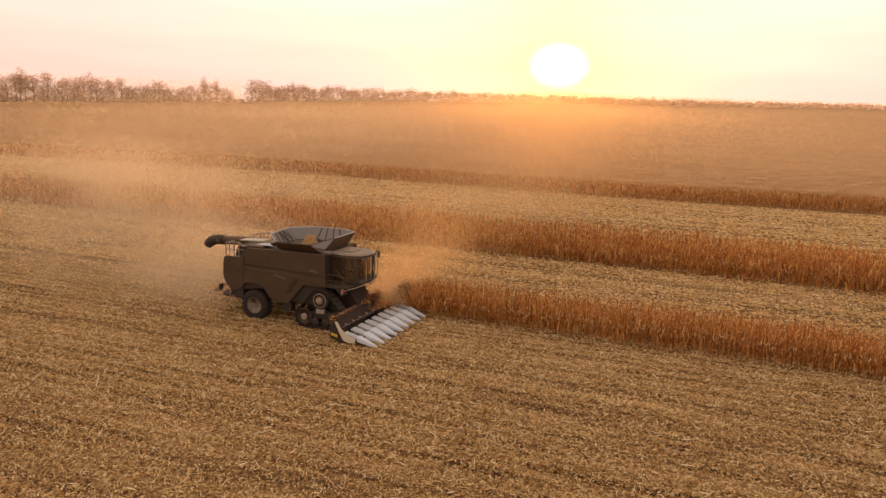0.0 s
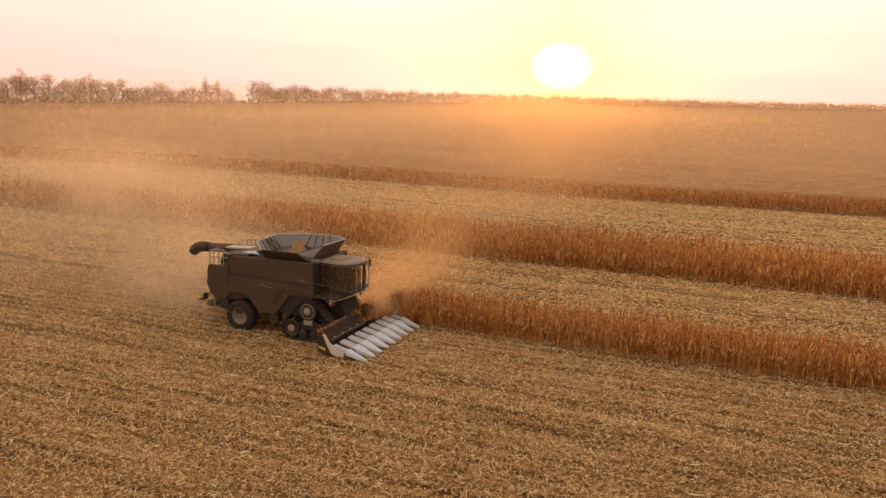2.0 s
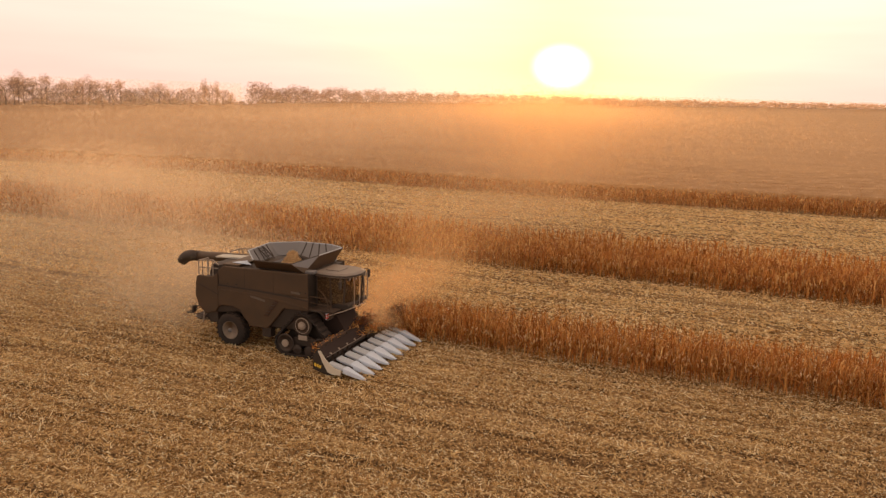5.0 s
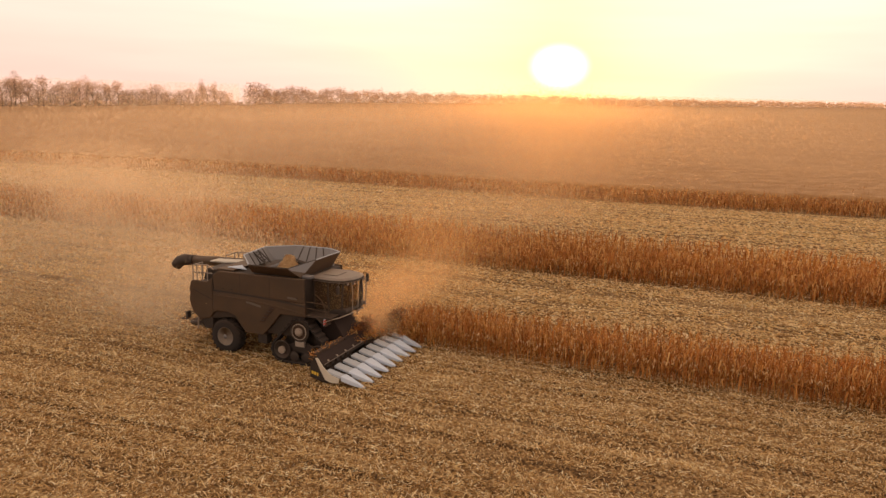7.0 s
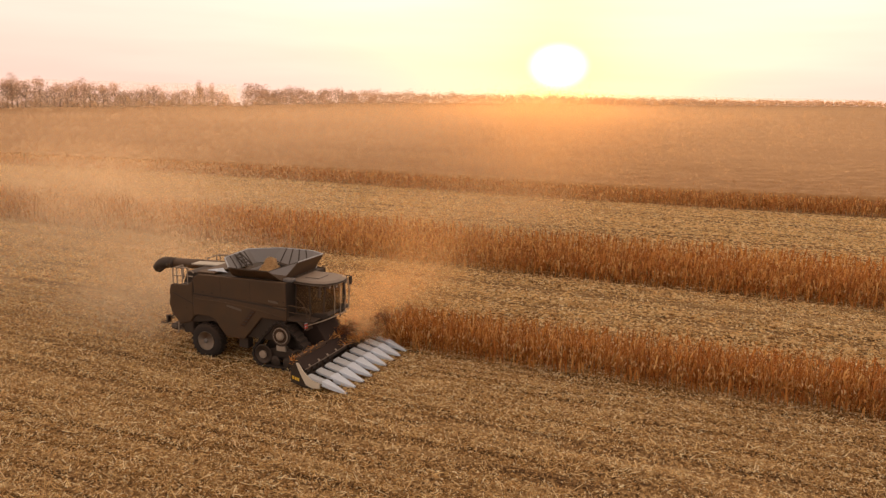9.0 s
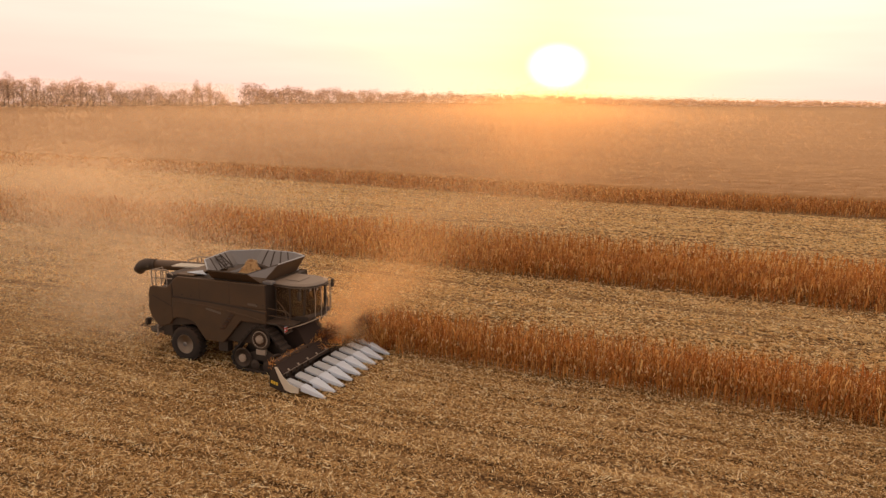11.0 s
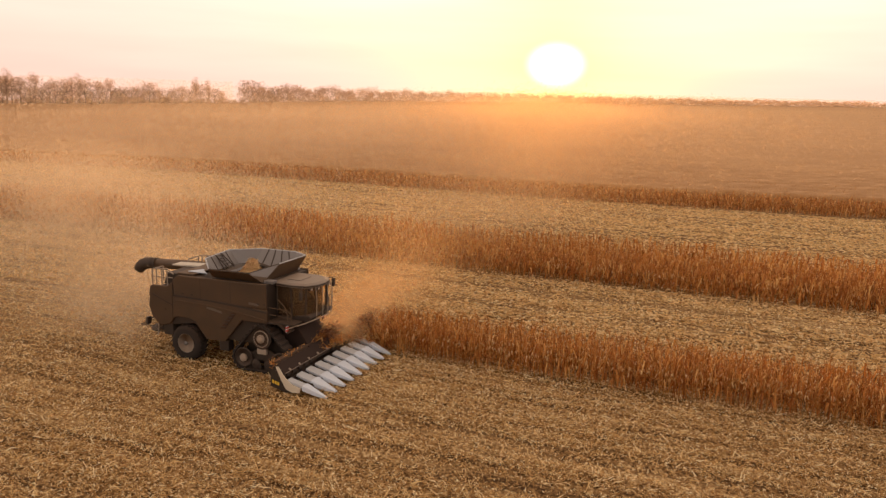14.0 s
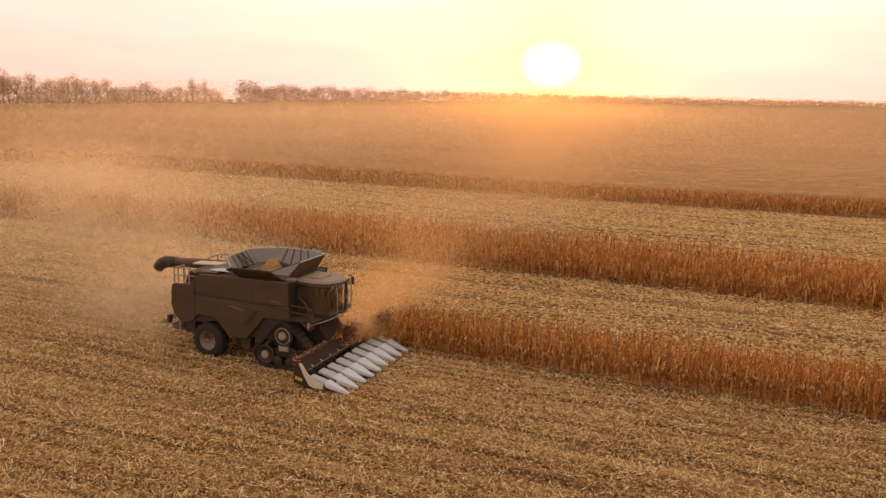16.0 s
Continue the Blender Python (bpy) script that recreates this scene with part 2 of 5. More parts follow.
# ---- mesh helpers ----
def fast_mesh(name, verts, tris, mat):
    """One mesh from arrays of vertices (n, 3) and triangles (m, 3)."""
    me = bpy.data.meshes.new(name)
    me.vertices.add(len(verts))
    me.vertices.foreach_set("co", np.ascontiguousarray(verts, dtype=np.float32).ravel())
    me.loops.add(len(tris) * 3)
    me.loops.foreach_set("vertex_index", np.ascontiguousarray(tris, dtype=np.int32).ravel())
    me.polygons.add(len(tris))
    me.polygons.foreach_set("loop_start", np.arange(0, len(tris) * 3, 3, dtype=np.int32))
    me.update(calc_edges=True)
    me.materials.append(mat)
    return me


def part(name, bm, mat, parent, label="", smooth=False):
    me = bpy.data.meshes.new(name)
    bmesh.ops.recalc_face_normals(bm, faces=bm.faces)
    bm.to_mesh(me)
    bm.free()
    me.materials.append(mat)
    if smooth:
        me.shade_smooth()
    ob = new(name, me)
    ob.parent = parent
    if label:
        tagged(ob, label)
    return ob


def thing(name, label, category, group=""):
    return tagged(new(name), label, category, group)


def bevel(bm, width, seg=2):
    bmesh.ops.bevel(bm, geom=[e for e in bm.edges if e.is_manifold and e.calc_face_angle(0) > 0.5], offset=width, segments=seg, affect="EDGES", profile=0.6)


def box(x0, x1, y0, y1, z0, z1, r=0.02, bm=None):
    b = bmesh.new()
    m = Matrix.LocRotScale(((x0 + x1) / 2, (y0 + y1) / 2, (z0 + z1) / 2), None, (x1 - x0, y1 - y0, z1 - z0))
    bmesh.ops.create_cube(b, size=1, matrix=m)
    if r:
        bevel(b, min(r, 0.45 * min(x1 - x0, y1 - y0, z1 - z0)))
    return merge(bm, b)


def merge(bm, b):
    if bm is None:
        return b
    me = bpy.data.meshes.new("tmp")
    b.to_mesh(me)
    b.free()
    bm.from_mesh(me)
    bpy.data.meshes.remove(me)
    return bm


def prism(points, y0, y1, r=0.03, bm=None):
    """A plate or block with an outline in the x-z plane, from y0 to y1."""
    b = bmesh.new()
    lo = [b.verts.new((x, y0, z)) for x, z in points]
    hi = [b.verts.new((x, y1, z)) for x, z in points]
    b.faces.new(lo)
    b.faces.new(hi[::-1])
    n = len(points)
    for i in range(n):
        b.faces.new((lo[i], hi[i], hi[(i + 1) % n], lo[(i + 1) % n]))
    bmesh.ops.recalc_face_normals(b, faces=b.faces)
    if r:
        bevel(b, r)
    return merge(bm, b)


def plate(corners, thick, r=0.0, bm=None):
    """A flat sheet through the corners with a thickness."""
    b = bmesh.new()
    vs = [Vector(c) for c in corners]
    nrm = (vs[1] - vs[0]).cross(vs[2] - vs[0]).normalized() * thick / 2
    a = [b.verts.new(v + nrm) for v in vs]
    c = [b.verts.new(v - nrm) for v in vs]
    b.faces.new(a)
    b.faces.new(c[::-1])
    for i in range(len(vs)):
        j = (i + 1) % len(vs)
        b.faces.new((a[i], c[i], c[j], a[j]))
    bmesh.ops.recalc_face_normals(b, faces=b.faces)
    if r:
        bevel(b, r, 1)
    return merge(bm, b)


def tube(points, radius, n=8, bm=None, radii=None):
    """A round bar along points, closed at both ends."""
    b = bmesh.new()
    pts = [Vector(p) for p in points]
    rings = []
    for i, p in enumerate(pts):
        d = (pts[min(i + 1, len(pts) - 1)] - pts[max(i - 1, 0)]).normalized()
        side = d.cross(Vector((0, 0, 1)) if abs(d.z) < 0.9 else Vector((1, 0, 0))).normalized()
        up = side.cross(d)
        rr = radii[i] if radii else radius
        rings.append([b.verts.new(p + rr * (math.cos(2 * math.pi * k / n) * side + math.sin(2 * math.pi * k / n) * up)) for k in range(n)])
    for a, c in zip(rings, rings[1:]):
        for k in range(n):
            b.faces.new((a[k], a[(k + 1) % n], c[(k + 1) % n], c[k]))
    b.faces.new(rings[0][::-1])
    b.faces.new(rings[-1])
    return merge(bm, b)


def lathe(profile, centre, n=32, bm=None, caps=True):
    """A turned body about an axle along y: profile of (radius, y)."""
    b = bmesh.new()
    cx, cy, cz = centre
    rings = [[b.verts.new((cx + r * math.cos(2 * math.pi * k / n), cy + y, cz + r * math.sin(2 * math.pi * k / n))) for k in range(n)] for r, y in profile]
    for a, c in zip(rings, rings[1:]):
        for k in range(n):
            b.faces.new((a[k], a[(k + 1) % n], c[(k + 1) % n], c[k]))
    if caps:
        b.faces.new(rings[0][::-1])
        b.faces.new(rings[-1])
    return merge(bm, b)


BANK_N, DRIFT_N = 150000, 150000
RES_A, RES_B, RES_C = 265000, 95000, 140000
CORN_H, NEAR_N, MID_N = 1.85, 4, 15
PLUME_N, HEAD_N, REAR_N = 1700000, 230000, 240000
HAZE_0, HAZE_1, HAZE_2 = 70000, 28000, 24000


# ---- ground ----
def spread(lo, hi, fine_lo, fine_hi, step, grow_by=1.12):
    mid = list(np.arange(fine_lo, fine_hi + 1e-6, step))
    out, d, x = [], step, fine_hi
    while x < hi:
        d *= grow_by
        x += d
        out.append(min(x, hi))
    pre, d, x = [], step, fine_lo
    while x > lo:
        d *= grow_by
        x -= d
        pre.append(max(x, lo))
    return np.array(pre[::-1] + mid + out)


def swell(x, y):
    """Height of the worked soil: crop rows, wheel marks, clods."""
    h = 0.045 * np.cos(2 * np.pi * y / 0.75 + 0.25 * np.sin(x * 0.9)) + 0.03 * np.sin(y * 2.09 + 0.5 * np.sin(x * 0.07)) + 0.03 * np.sin(x * 0.9 + 2 * np.sin(y * 0.8)) * np.sin(y * 2.1 + x * 0.13)
    h += 0.03 * np.sin(y * 1.05 + 0.6 * np.sin(x * 0.11)) + 0.02 * np.sin(x * 2.7 + y * 1.9)
    return h * np.clip((90 - np.hypot(x, y)) / 40, 0, 1) * np.interp(y, [3, 8], [1.0, 0.5])


def rise(az_, d_):
    """Lift of the far land towards the east, shaped to fit the camera's skyline."""
    return np.interp(az_, [-8, 14], [0, 4.5]) * np.clip((d_ - 500) / 1200, 0, 1)


def brow(x, y):
    """How far the land falls behind the tree line, shaped to fit the camera's skyline."""
    az_, d_ = np.degrees(np.arctan2(x - 19, y + 30)), np.hypot(x - 19, y + 30)
    edge = np.interp(az_, [-70, -53, -44, -36.2, -35.4, -13, 14, 60], [450, 458, 512, 595, 640, 1240, 1950, 2450])
    return 0.04 * np.maximum(0, d_ - edge) - rise(az_, d_)


gx, gy = spread(-4000, 4000, -50, 45, 0.85), spread(-700, 4300, -21, 24, 0.2)
GX, GY = np.meshgrid(gx, gy)
GZ = swell(GX, GY) - brow(GX, GY)
nv = np.stack([GX.ravel(), GY.ravel(), GZ.ravel()], 1)
ii = np.arange(len(gy) - 1)[:, None] * len(gx) + np.arange(len(gx) - 1)[None]
ii = ii.ravel()
quads = np.concatenate([np.stack([ii, ii + 1, ii + 1 + len(gx)], 1), np.stack([ii, ii + 1 + len(gx), ii + len(gx)], 1)])
ground = tagged(new("ground", fast_mesh("ground", nv, quads, M_GROUND)), "harvested field soil covered with pale corn stubble and residue", "field", kind="structure")

rng = np.random.default_rng(7)


# ---- crop residue and stubble ----
def windrow(x, y):
    """Uneven cover of the residue: bands along the rows."""
    return 0.5 + 0.13 * np.sin(y * 2.09 + 0.5 * np.sin(x * 0.07)) - 0.13 * np.cos(y * 8.378 + 0.25 * np.sin(x * 0.9)) + 0.16 * np.sin(y * 0.52 + 1.0 + 0.03 * x) + 0.14 * np.sin(y * 3.1 + 0.9 * np.sin(x * 0.16 + y))


def residue(n, x0, x1, y0, y1, length, width, lift, bent=True, flat=1.0, stray=0.9, band=0.0):
    """Scattered husks and leaf shreds: bent strips of two quads."""
    x, y = rng.uniform(x0, x1, n * 2), rng.uniform(y0, y1, n * 2)
    clump = 0.5 + 0.32 * np.sin(x * 8.7 + 2.3 * np.sin(y * 3.7) + 1.1 * np.sin(x * 1.3)) * np.sin(y * 12.4 + 1.9 * np.sin(x * 2.9 + y)) + 0.22 * np.sin(x * 3.1 + 2.0 * np.sin(y * 2.3)) * np.sin(y * 5.3 + 1.9 * np.sin(x * 1.7))
    keep = rng.uniform(0, 1, n * 2) < np.clip(0.06 + 0.85 * windrow(x, y) * (0.35 + 1.3 * clump), 0.06, 1) * (1 - band * (0.5 + 0.5 * np.sin(1.5 * y + 0.4 * np.sin(0.05 * x))))
    x, y = x[keep][:n], y[keep][:n]
    n = len(x)
    a = rng.normal(0, stray, n) + (rng.uniform(0, 1, n) < 0.39 * stray) * rng.uniform(0, 3.1, n)
    ln = rng.uniform(*length, n) * 0.5
    wd = rng.uniform(*width, n) * 0.5
    tilt, curl = rng.normal(0, 0.45 * flat, n), rng.normal(0, 0.5, n) * ln
    z = swell(x, y) + rng.uniform(0.01, lift, n)
    d = np.stack([np.cos(a) * np.cos(tilt), np.sin(a) * np.cos(tilt), np.sin(tilt)], 1)
    roll = rng.normal(0, 0.8 * flat, n)
    s = np.stack([-np.sin(a) * np.cos(roll), np.cos(a) * np.cos(roll), np.sin(roll)], 1)
    c = np.stack([x, y, z], 1)
    up = np.array([0, 0, 1.0])
    rows = []
    for t, w, b in ((-1, 0.5, 0), (0, 1.0, 0.35), (1, 0.35, -0.2)):
        mid = c + d * (ln * t)[:, None] + up * (curl * b)[:, None]
        rows += [mid - s * (wd * w)[:, None], mid + s * (wd * w)[:, None]]
    v = np.stack(rows, 1)
    v[:, :, 2] = np.maximum(v[:, :, 2], swell(v[:, :, 0], v[:, :, 1]) + 0.004)
    t = np.array([(0, 1, 3), (0, 3, 2), (2, 3, 5), (2, 5, 4)] if bent else [(0, 3, 4), (0, 2, 5)])
    return v.reshape(-1, 3), (t[None] + 6 * np.arange(n)[:, None, None]).reshape(-1, 3)


def stubs(x0, x1, y0, y1, gap, height):
    """Cut stalks standing in rows, three-sided."""
    r = np.arange(math.ceil(y0 / 0.75), math.floor(y1 / 0.75) + 1) * 0.75
    x, y = np.meshgrid(np.arange(x0, x1, gap), r)
    x, y = x.ravel() + rng.normal(0, 0.05, x.size), y.ravel() + rng.normal(0, 0.04, x.size)
    keep = rng.uniform(0, 1, len(x)) < 0.75
    x, y = x[keep], y[keep]
    n = len(x)
    h = rng.uniform(*height, n)
    lx, ly = rng.normal(0, 0.25, n) * h, rng.normal(0, 0.25, n) * h
    z = swell(x, y) - 0.03
    rows = []
    for top in (0, 1):
        for k in range(3):
            aa = 2.1 * k
            rows.append(np.stack([x + 0.016 * math.cos(aa) + top * lx, y + 0.016 * math.sin(aa) + top * ly, z + top * h], 1))
    v = np.stack(rows, 1)
    t = np.array([(0, 1, 4), (0, 4, 3), (1, 2, 5), (1, 5, 4), (2, 0, 3), (2, 3, 5), (3, 4, 5)])
    return v.reshape(-1, 3), (t[None] + 6 * np.arange(n)[:, None, None]).reshape(-1, 3)


def join(sets):
    vs, ts, off = [], [], 0
    for v, t in sets:
        vs.append(v)
        ts.append(t + off)
        off += len(v)
    return np.concatenate(vs), np.concatenate(ts)


def stuff(name, sets, mat, label, category):
    v, t = join(sets)
    return tagged(new(name, fast_mesh(name, v, t, mat)), label, category, kind="stuff")


stuff("crop_residue", [residue(RES_A, -26, 34, -21, 4.2, (0.06, 0.20), (0.024, 0.070), 0.11, False), residue(RES_A // 16, -26, 34, -21, 4.2, (0.25, 0.5), (0.02, 0.05), 0.16), residue(RES_B, -50, 42, 4.2, 24, (0.10, 0.32), (0.05, 0.13), 0.11, False, 0.6, 0.9, 0.7)], M_STRAW, "pale dry corn husks and leaf shreds strewn over the ground", "residue")
stuff("husk_litter", [residue(RES_C, -105, 60, 32.4, 64, (0.2, 0.55), (0.10, 0.21), 0.07, False, 0.5, 0.5, 0.45), residue(64000, -50, 42, 6, 22, (0.14, 0.45), (0.06, 0.15), 0.13, False, 0.6, 0.6, 0.85)], M_HUSK, "pale corn husks lying in swaths along the rows", "residue")
stuff("stubble", [stubs(-26, 34, -21, 3.2, 0.19, (0.07, 0.17)), stubs(-45, 42, 6.4, 22.4, 0.3, (0.10, 0.22))], M_STRAW, "short cut corn stalks standing in straight rows", "stubble")


# ---- standing corn ----
def corn_template(seed, blades, rich):
    """One dry corn plant, 1 m scale: stem, drooping leaves, husked ear, tassel."""
    g = np.random.default_rng(seed)
    vs, ts = [], []

    def add(v, t):
        o = sum(len(a) for a in vs)
        vs.append(np.array(v, float))
        ts.append(np.array(t) + o)

    top = 0.93
    bend = g.normal(0, 0.03, 2)
    rings = []
    for z, r in ((0, 0.011), (0.5, 0.009), (top, 0.004)) if rich else ((0, 0.007), (0.5, 0.005), (top, 0.003)):
        rings += [(bend[0] * z * z + r * math.cos(2.1 * k), bend[1] * z * z + r * math.sin(2.1 * k), z) for k in range(3)]
    add(rings, [(3 * i + k, 3 * i + (k + 1) % 3, 3 * i + 3 + (k + 1) % 3) for i in range(2) for k in range(3)] + [(3 * i + k, 3 * i + 3 + (k + 1) % 3, 3 * i + 3 + k) for i in range(2) for k in range(3)])
    for i in range(blades):
        z = 0.16 + 0.72 * (i + g.uniform(0, 0.8)) / blades
        a = (i % 2) * math.pi + g.normal(0, 0.9)
        ln, w = (g.uniform(0.16, 0.30), g.uniform(0.009, 0.018)) if rich else (g.uniform(0.18, 0.32), g.uniform(0.016, 0.030))
        d, s = np.array([math.cos(a), math.sin(a), 0]), np.array([-math.sin(a), math.cos(a), 0])
        droop = g.uniform(0.8, 1.6)
        p = [np.array([bend[0] * z * z, bend[1] * z * z, z])]
        for q, dz in ((0.35, 0.12), (0.7, -0.25 * droop), (0.9, -0.75 * droop)):
            p.append(p[0] + d * ln * q * 0.62 + np.array([0, 0, ln * dz]))
        if not rich:
            p = [p[0], p[1], p[3]]
        tw = g.normal(0, 0.5)
        v = []
        for j, c in enumerate(p):
            ww = w * (0.6, 1, 0.9, 0.25)[j] if rich else w * (0.8, 1.1, 0.4)[j]
            ss = s * math.cos(tw * j) + np.array([0, 0, 1]) * math.sin(tw * j)
            v += [c - ss * ww, c + ss * ww]
        add(v, [t for j in range(len(p) - 1) for t in ((2 * j, 2 * j + 1, 2 * j + 3), (2 * j, 2 * j + 3, 2 * j + 2))])
    if rich:
        z, a = g.uniform(0.38, 0.5), g.uniform(0, 6.28)
        d = np.array([math.cos(a), math.sin(a), -0.5]) * 0.10
        b = np.array([0, 0, z])
        s, u = np.array([-math.sin(a), math.cos(a), 0]) * 0.024, np.array([0, 0, 0.024])
        add([b, b + d * 0.5 + s, b + d * 0.5 - s, b + d * 0.5 + u, b + d * 0.5 - u, b + d], [(0, 1, 3), (0, 3, 2), (0, 2, 4), (0, 4, 1), (5, 3, 1), (5, 2, 3), (5, 4, 2), (5, 1, 4)])
    for k in range(4 if rich else 2):
        a = g.uniform(0, 6.28)
        e = np.array([bend[0] + 0.05 * math.cos(a), bend[1] + 0.05 * math.sin(a), top + g.uniform(0.06, 0.11)])
        b = np.array([bend[0] * top, bend[1] * top, top - 0.02])
        add([b + (0.004, 0, 0), b - (0.004, 0, 0), e + (0, 0.004, 0), e - (0, 0.003, 0)], [(0, 1, 2), (0, 3, 1)])
    return np.concatenate(vs), np.concatenate(ts)


def grow(x, y, templates, height, lean=0.05):
    sets, which = [], rng.integers(0, len(templates), len(x))
    for k, (tv, tt) in enumerate(templates):
        px, py = x[which == k], y[which == k]
        n = len(px)
        if not n:
            continue
        h, a = rng.normal(height, 0.07 * height, n), rng.uniform(0, 6.28, n)
        c, s = np.cos(a)[:, None], np.sin(a)[:, None]
        wide = rng.uniform(0.85, 1.25, n)[:, None]
        vx, vy, vz = tv[None, :, 0] * wide, tv[None, :, 1] * wide, tv[None, :, 2]
        lx, ly = rng.normal(0, lean, n)[:, None], rng.normal(0, lean, n)[:, None]
        X = px[:, None] + h[:, None] * (c * vx - s * vy + lx * vz)
        Y = py[:, None] + h[:, None] * (s * vx + c * vy + ly * vz)
        Z = swell(px, py)[:, None] - 0.02 + h[:, None] * vz
        v = np.stack([X, Y, Z], 2).reshape(-1, 3)
        sets.append((v, (tt[None] + len(tv) * np.arange(n)[:, None, None]).reshape(-1, 3)))
    return join(sets)


def row_field(x0, x1, rows, gap, jitter=0.06):
    x, y = np.meshgrid(np.arange(x0, x1, gap), np.array(rows))
    x, y = x.ravel(), y.ravel()
    keep = rng.uniform(0, 1, len(x)) < 0.92
    return x[keep] + rng.normal(0, jitter, keep.sum()), y[keep] + rng.normal(0, jitter, keep.sum())


RICH = [corn_template(s, 13, True) for s in range(11, 19)]
TINY = [corn_template(s, 4, False) for s in range(41, 46)]
LEAN = [corn_template(s, 9, False) for s in range(31, 37)]

NEAR_ROWS = [3.1 + 0.75 * i for i in range(NEAR_N)]
x, y = row_field(3.9, 75, NEAR_ROWS, 0.15)
tagged(new("corn_strip", fast_mesh("corn_strip", *grow(x, y, RICH, CORN_H), M_CORN)), "narrow strip of ripe standing corn ahead of the harvester", "corn", kind="stuff")


def ears(x0, x1, rows, per_metre, height):
    """Pale husked ears, long spindles hanging outward from the stalks."""
    n = int((x1 - x0) * per_metre) * len(rows)
    x, y = rng.uniform(x0, x1, n), rng.choice(np.array(rows), n) + rng.uniform(-0.16, 0.02, n)
    z, a = rng.normal(height, 0.10, n), rng.uniform(0, 6.28, n)
    ln, w, tip = rng.uniform(0.16, 0.26, n), rng.uniform(0.022, 0.036, n), rng.normal(0.45, 0.2, n)
    d = np.stack([np.cos(a) * np.sin(tip), np.sin(a) * np.sin(tip), -np.cos(tip)], 1)
    s = np.stack([-np.sin(a), np.cos(a), np.zeros(n)], 1)
    u = np.cross(d, s)
    c = np.stack([x, y, z], 1)
    rows_ = [c]
    for q, ww in ((0.3, 1.0), (0.7, 0.85)):
        m = c + d * (ln * q)[:, None]
        for k in range(4):
            rows_.append(m + (w * ww)[:, None] * (math.cos(k * math.pi / 2) * s + math.sin(k * math.pi / 2) * u))
    rows_.append(c + d * ln[:, None])
    t = []
    for k in range(4):
        k2 = (k + 1) % 4
        t += [(0, 1 + k, 1 + k2), (1 + k, 5 + k, 5 + k2), (1 + k, 5 + k2, 1 + k2), (5 + k, 9, 5 + k2)]
    return np.stack(rows_, 1).reshape(-1, 3), (np.array(t)[None] + 10 * np.arange(n)[:, None, None]).reshape(-1, 3)


stuff("corn_ears", [ears(4.4, 46, NEAR_ROWS[:2], 9, 1.02), ears(-40, 48, [21.7, 22.45], 4, 1.05)], M_HUSK, "pale dry husked ears hanging on the corn stalks", "corn")
MID_ROWS = [21.7 + 0.75 * i for i in range(MID_N)]
x, y = row_field(-110, 75, MID_ROWS[:6], 0.21)
x2, y2 = row_field(-110, 75, MID_ROWS[6:], 0.34)
tagged(new("corn_strip", fast_mesh("corn_strip", *join([grow(x, y, LEAN, CORN_H), grow(x2, y2, TINY, CORN_H)]), M_CORN)), "wide strip of ripe standing corn between harvested strips", "corn", kind="stuff")


def field_edge(x):
    return np.interp(x, [-400, -150, -89, -65, -40, 0, 16, 34, 90, 400], [20, 51, 59.5, 62.8, 63.2, 62.3, 63.4, 65.6, 70, 90])


x, y = row_field(-125, 90, [0.75 * i for i in range(6)], 0.36)
x2, y2 = row_field(-150, 110, [6.8 + 1.9 * i for i in range(7)], 0.65, 0.3)
v1 = join([grow(x, y + field_edge(x), LEAN, CORN_H), grow(x2, y2 + field_edge(x2), TINY, CORN_H)])
cx, cy = spread(-1500, 1500, -150, 130, 1.3, 1.08), np.concatenate([[3.9, 4.1], np.arange(5.0, 58, 0.9), 60 * 1.058 ** np.arange(0, 62)])
CX, CY = np.meshgrid(cx, cy)
CZ = CORN_H * 0.91 + rng.normal(0, 0.07, CX.shape) * np.clip(1.2 - CY / 60, 0.3, 1)
CZ[0] = 0.0
CZ[1] -= 0.45
CY = CY + field_edge(CX)
CZ -= np.clip(4.0 * brow(CX, CY), 0.0, 3.0) + brow(CX, CY)
ii = (np.arange(len(cy) - 1)[:, None] * len(cx) + np.arange(len(cx) - 1)[None]).ravel()
tagged(new("corn_field", fast_mesh("corn_field", *v1, M_CORN)), "front rows of a great field of ripe standing corn", "corn", kind="stuff")
tagged(new("corn_canopy", fast_mesh("corn_canopy", np.stack([CX.ravel(), CY.ravel(), CZ.ravel()], 1),
       np.concatenate([np.stack([ii, ii + 1, ii + 1 + len(cx)], 1), np.stack([ii, ii + 1 + len(cx), ii + len(cx)], 1)]), M_CANOPY)), "dense tops of ripe corn reaching to the distant trees", "corn", kind="stuff")


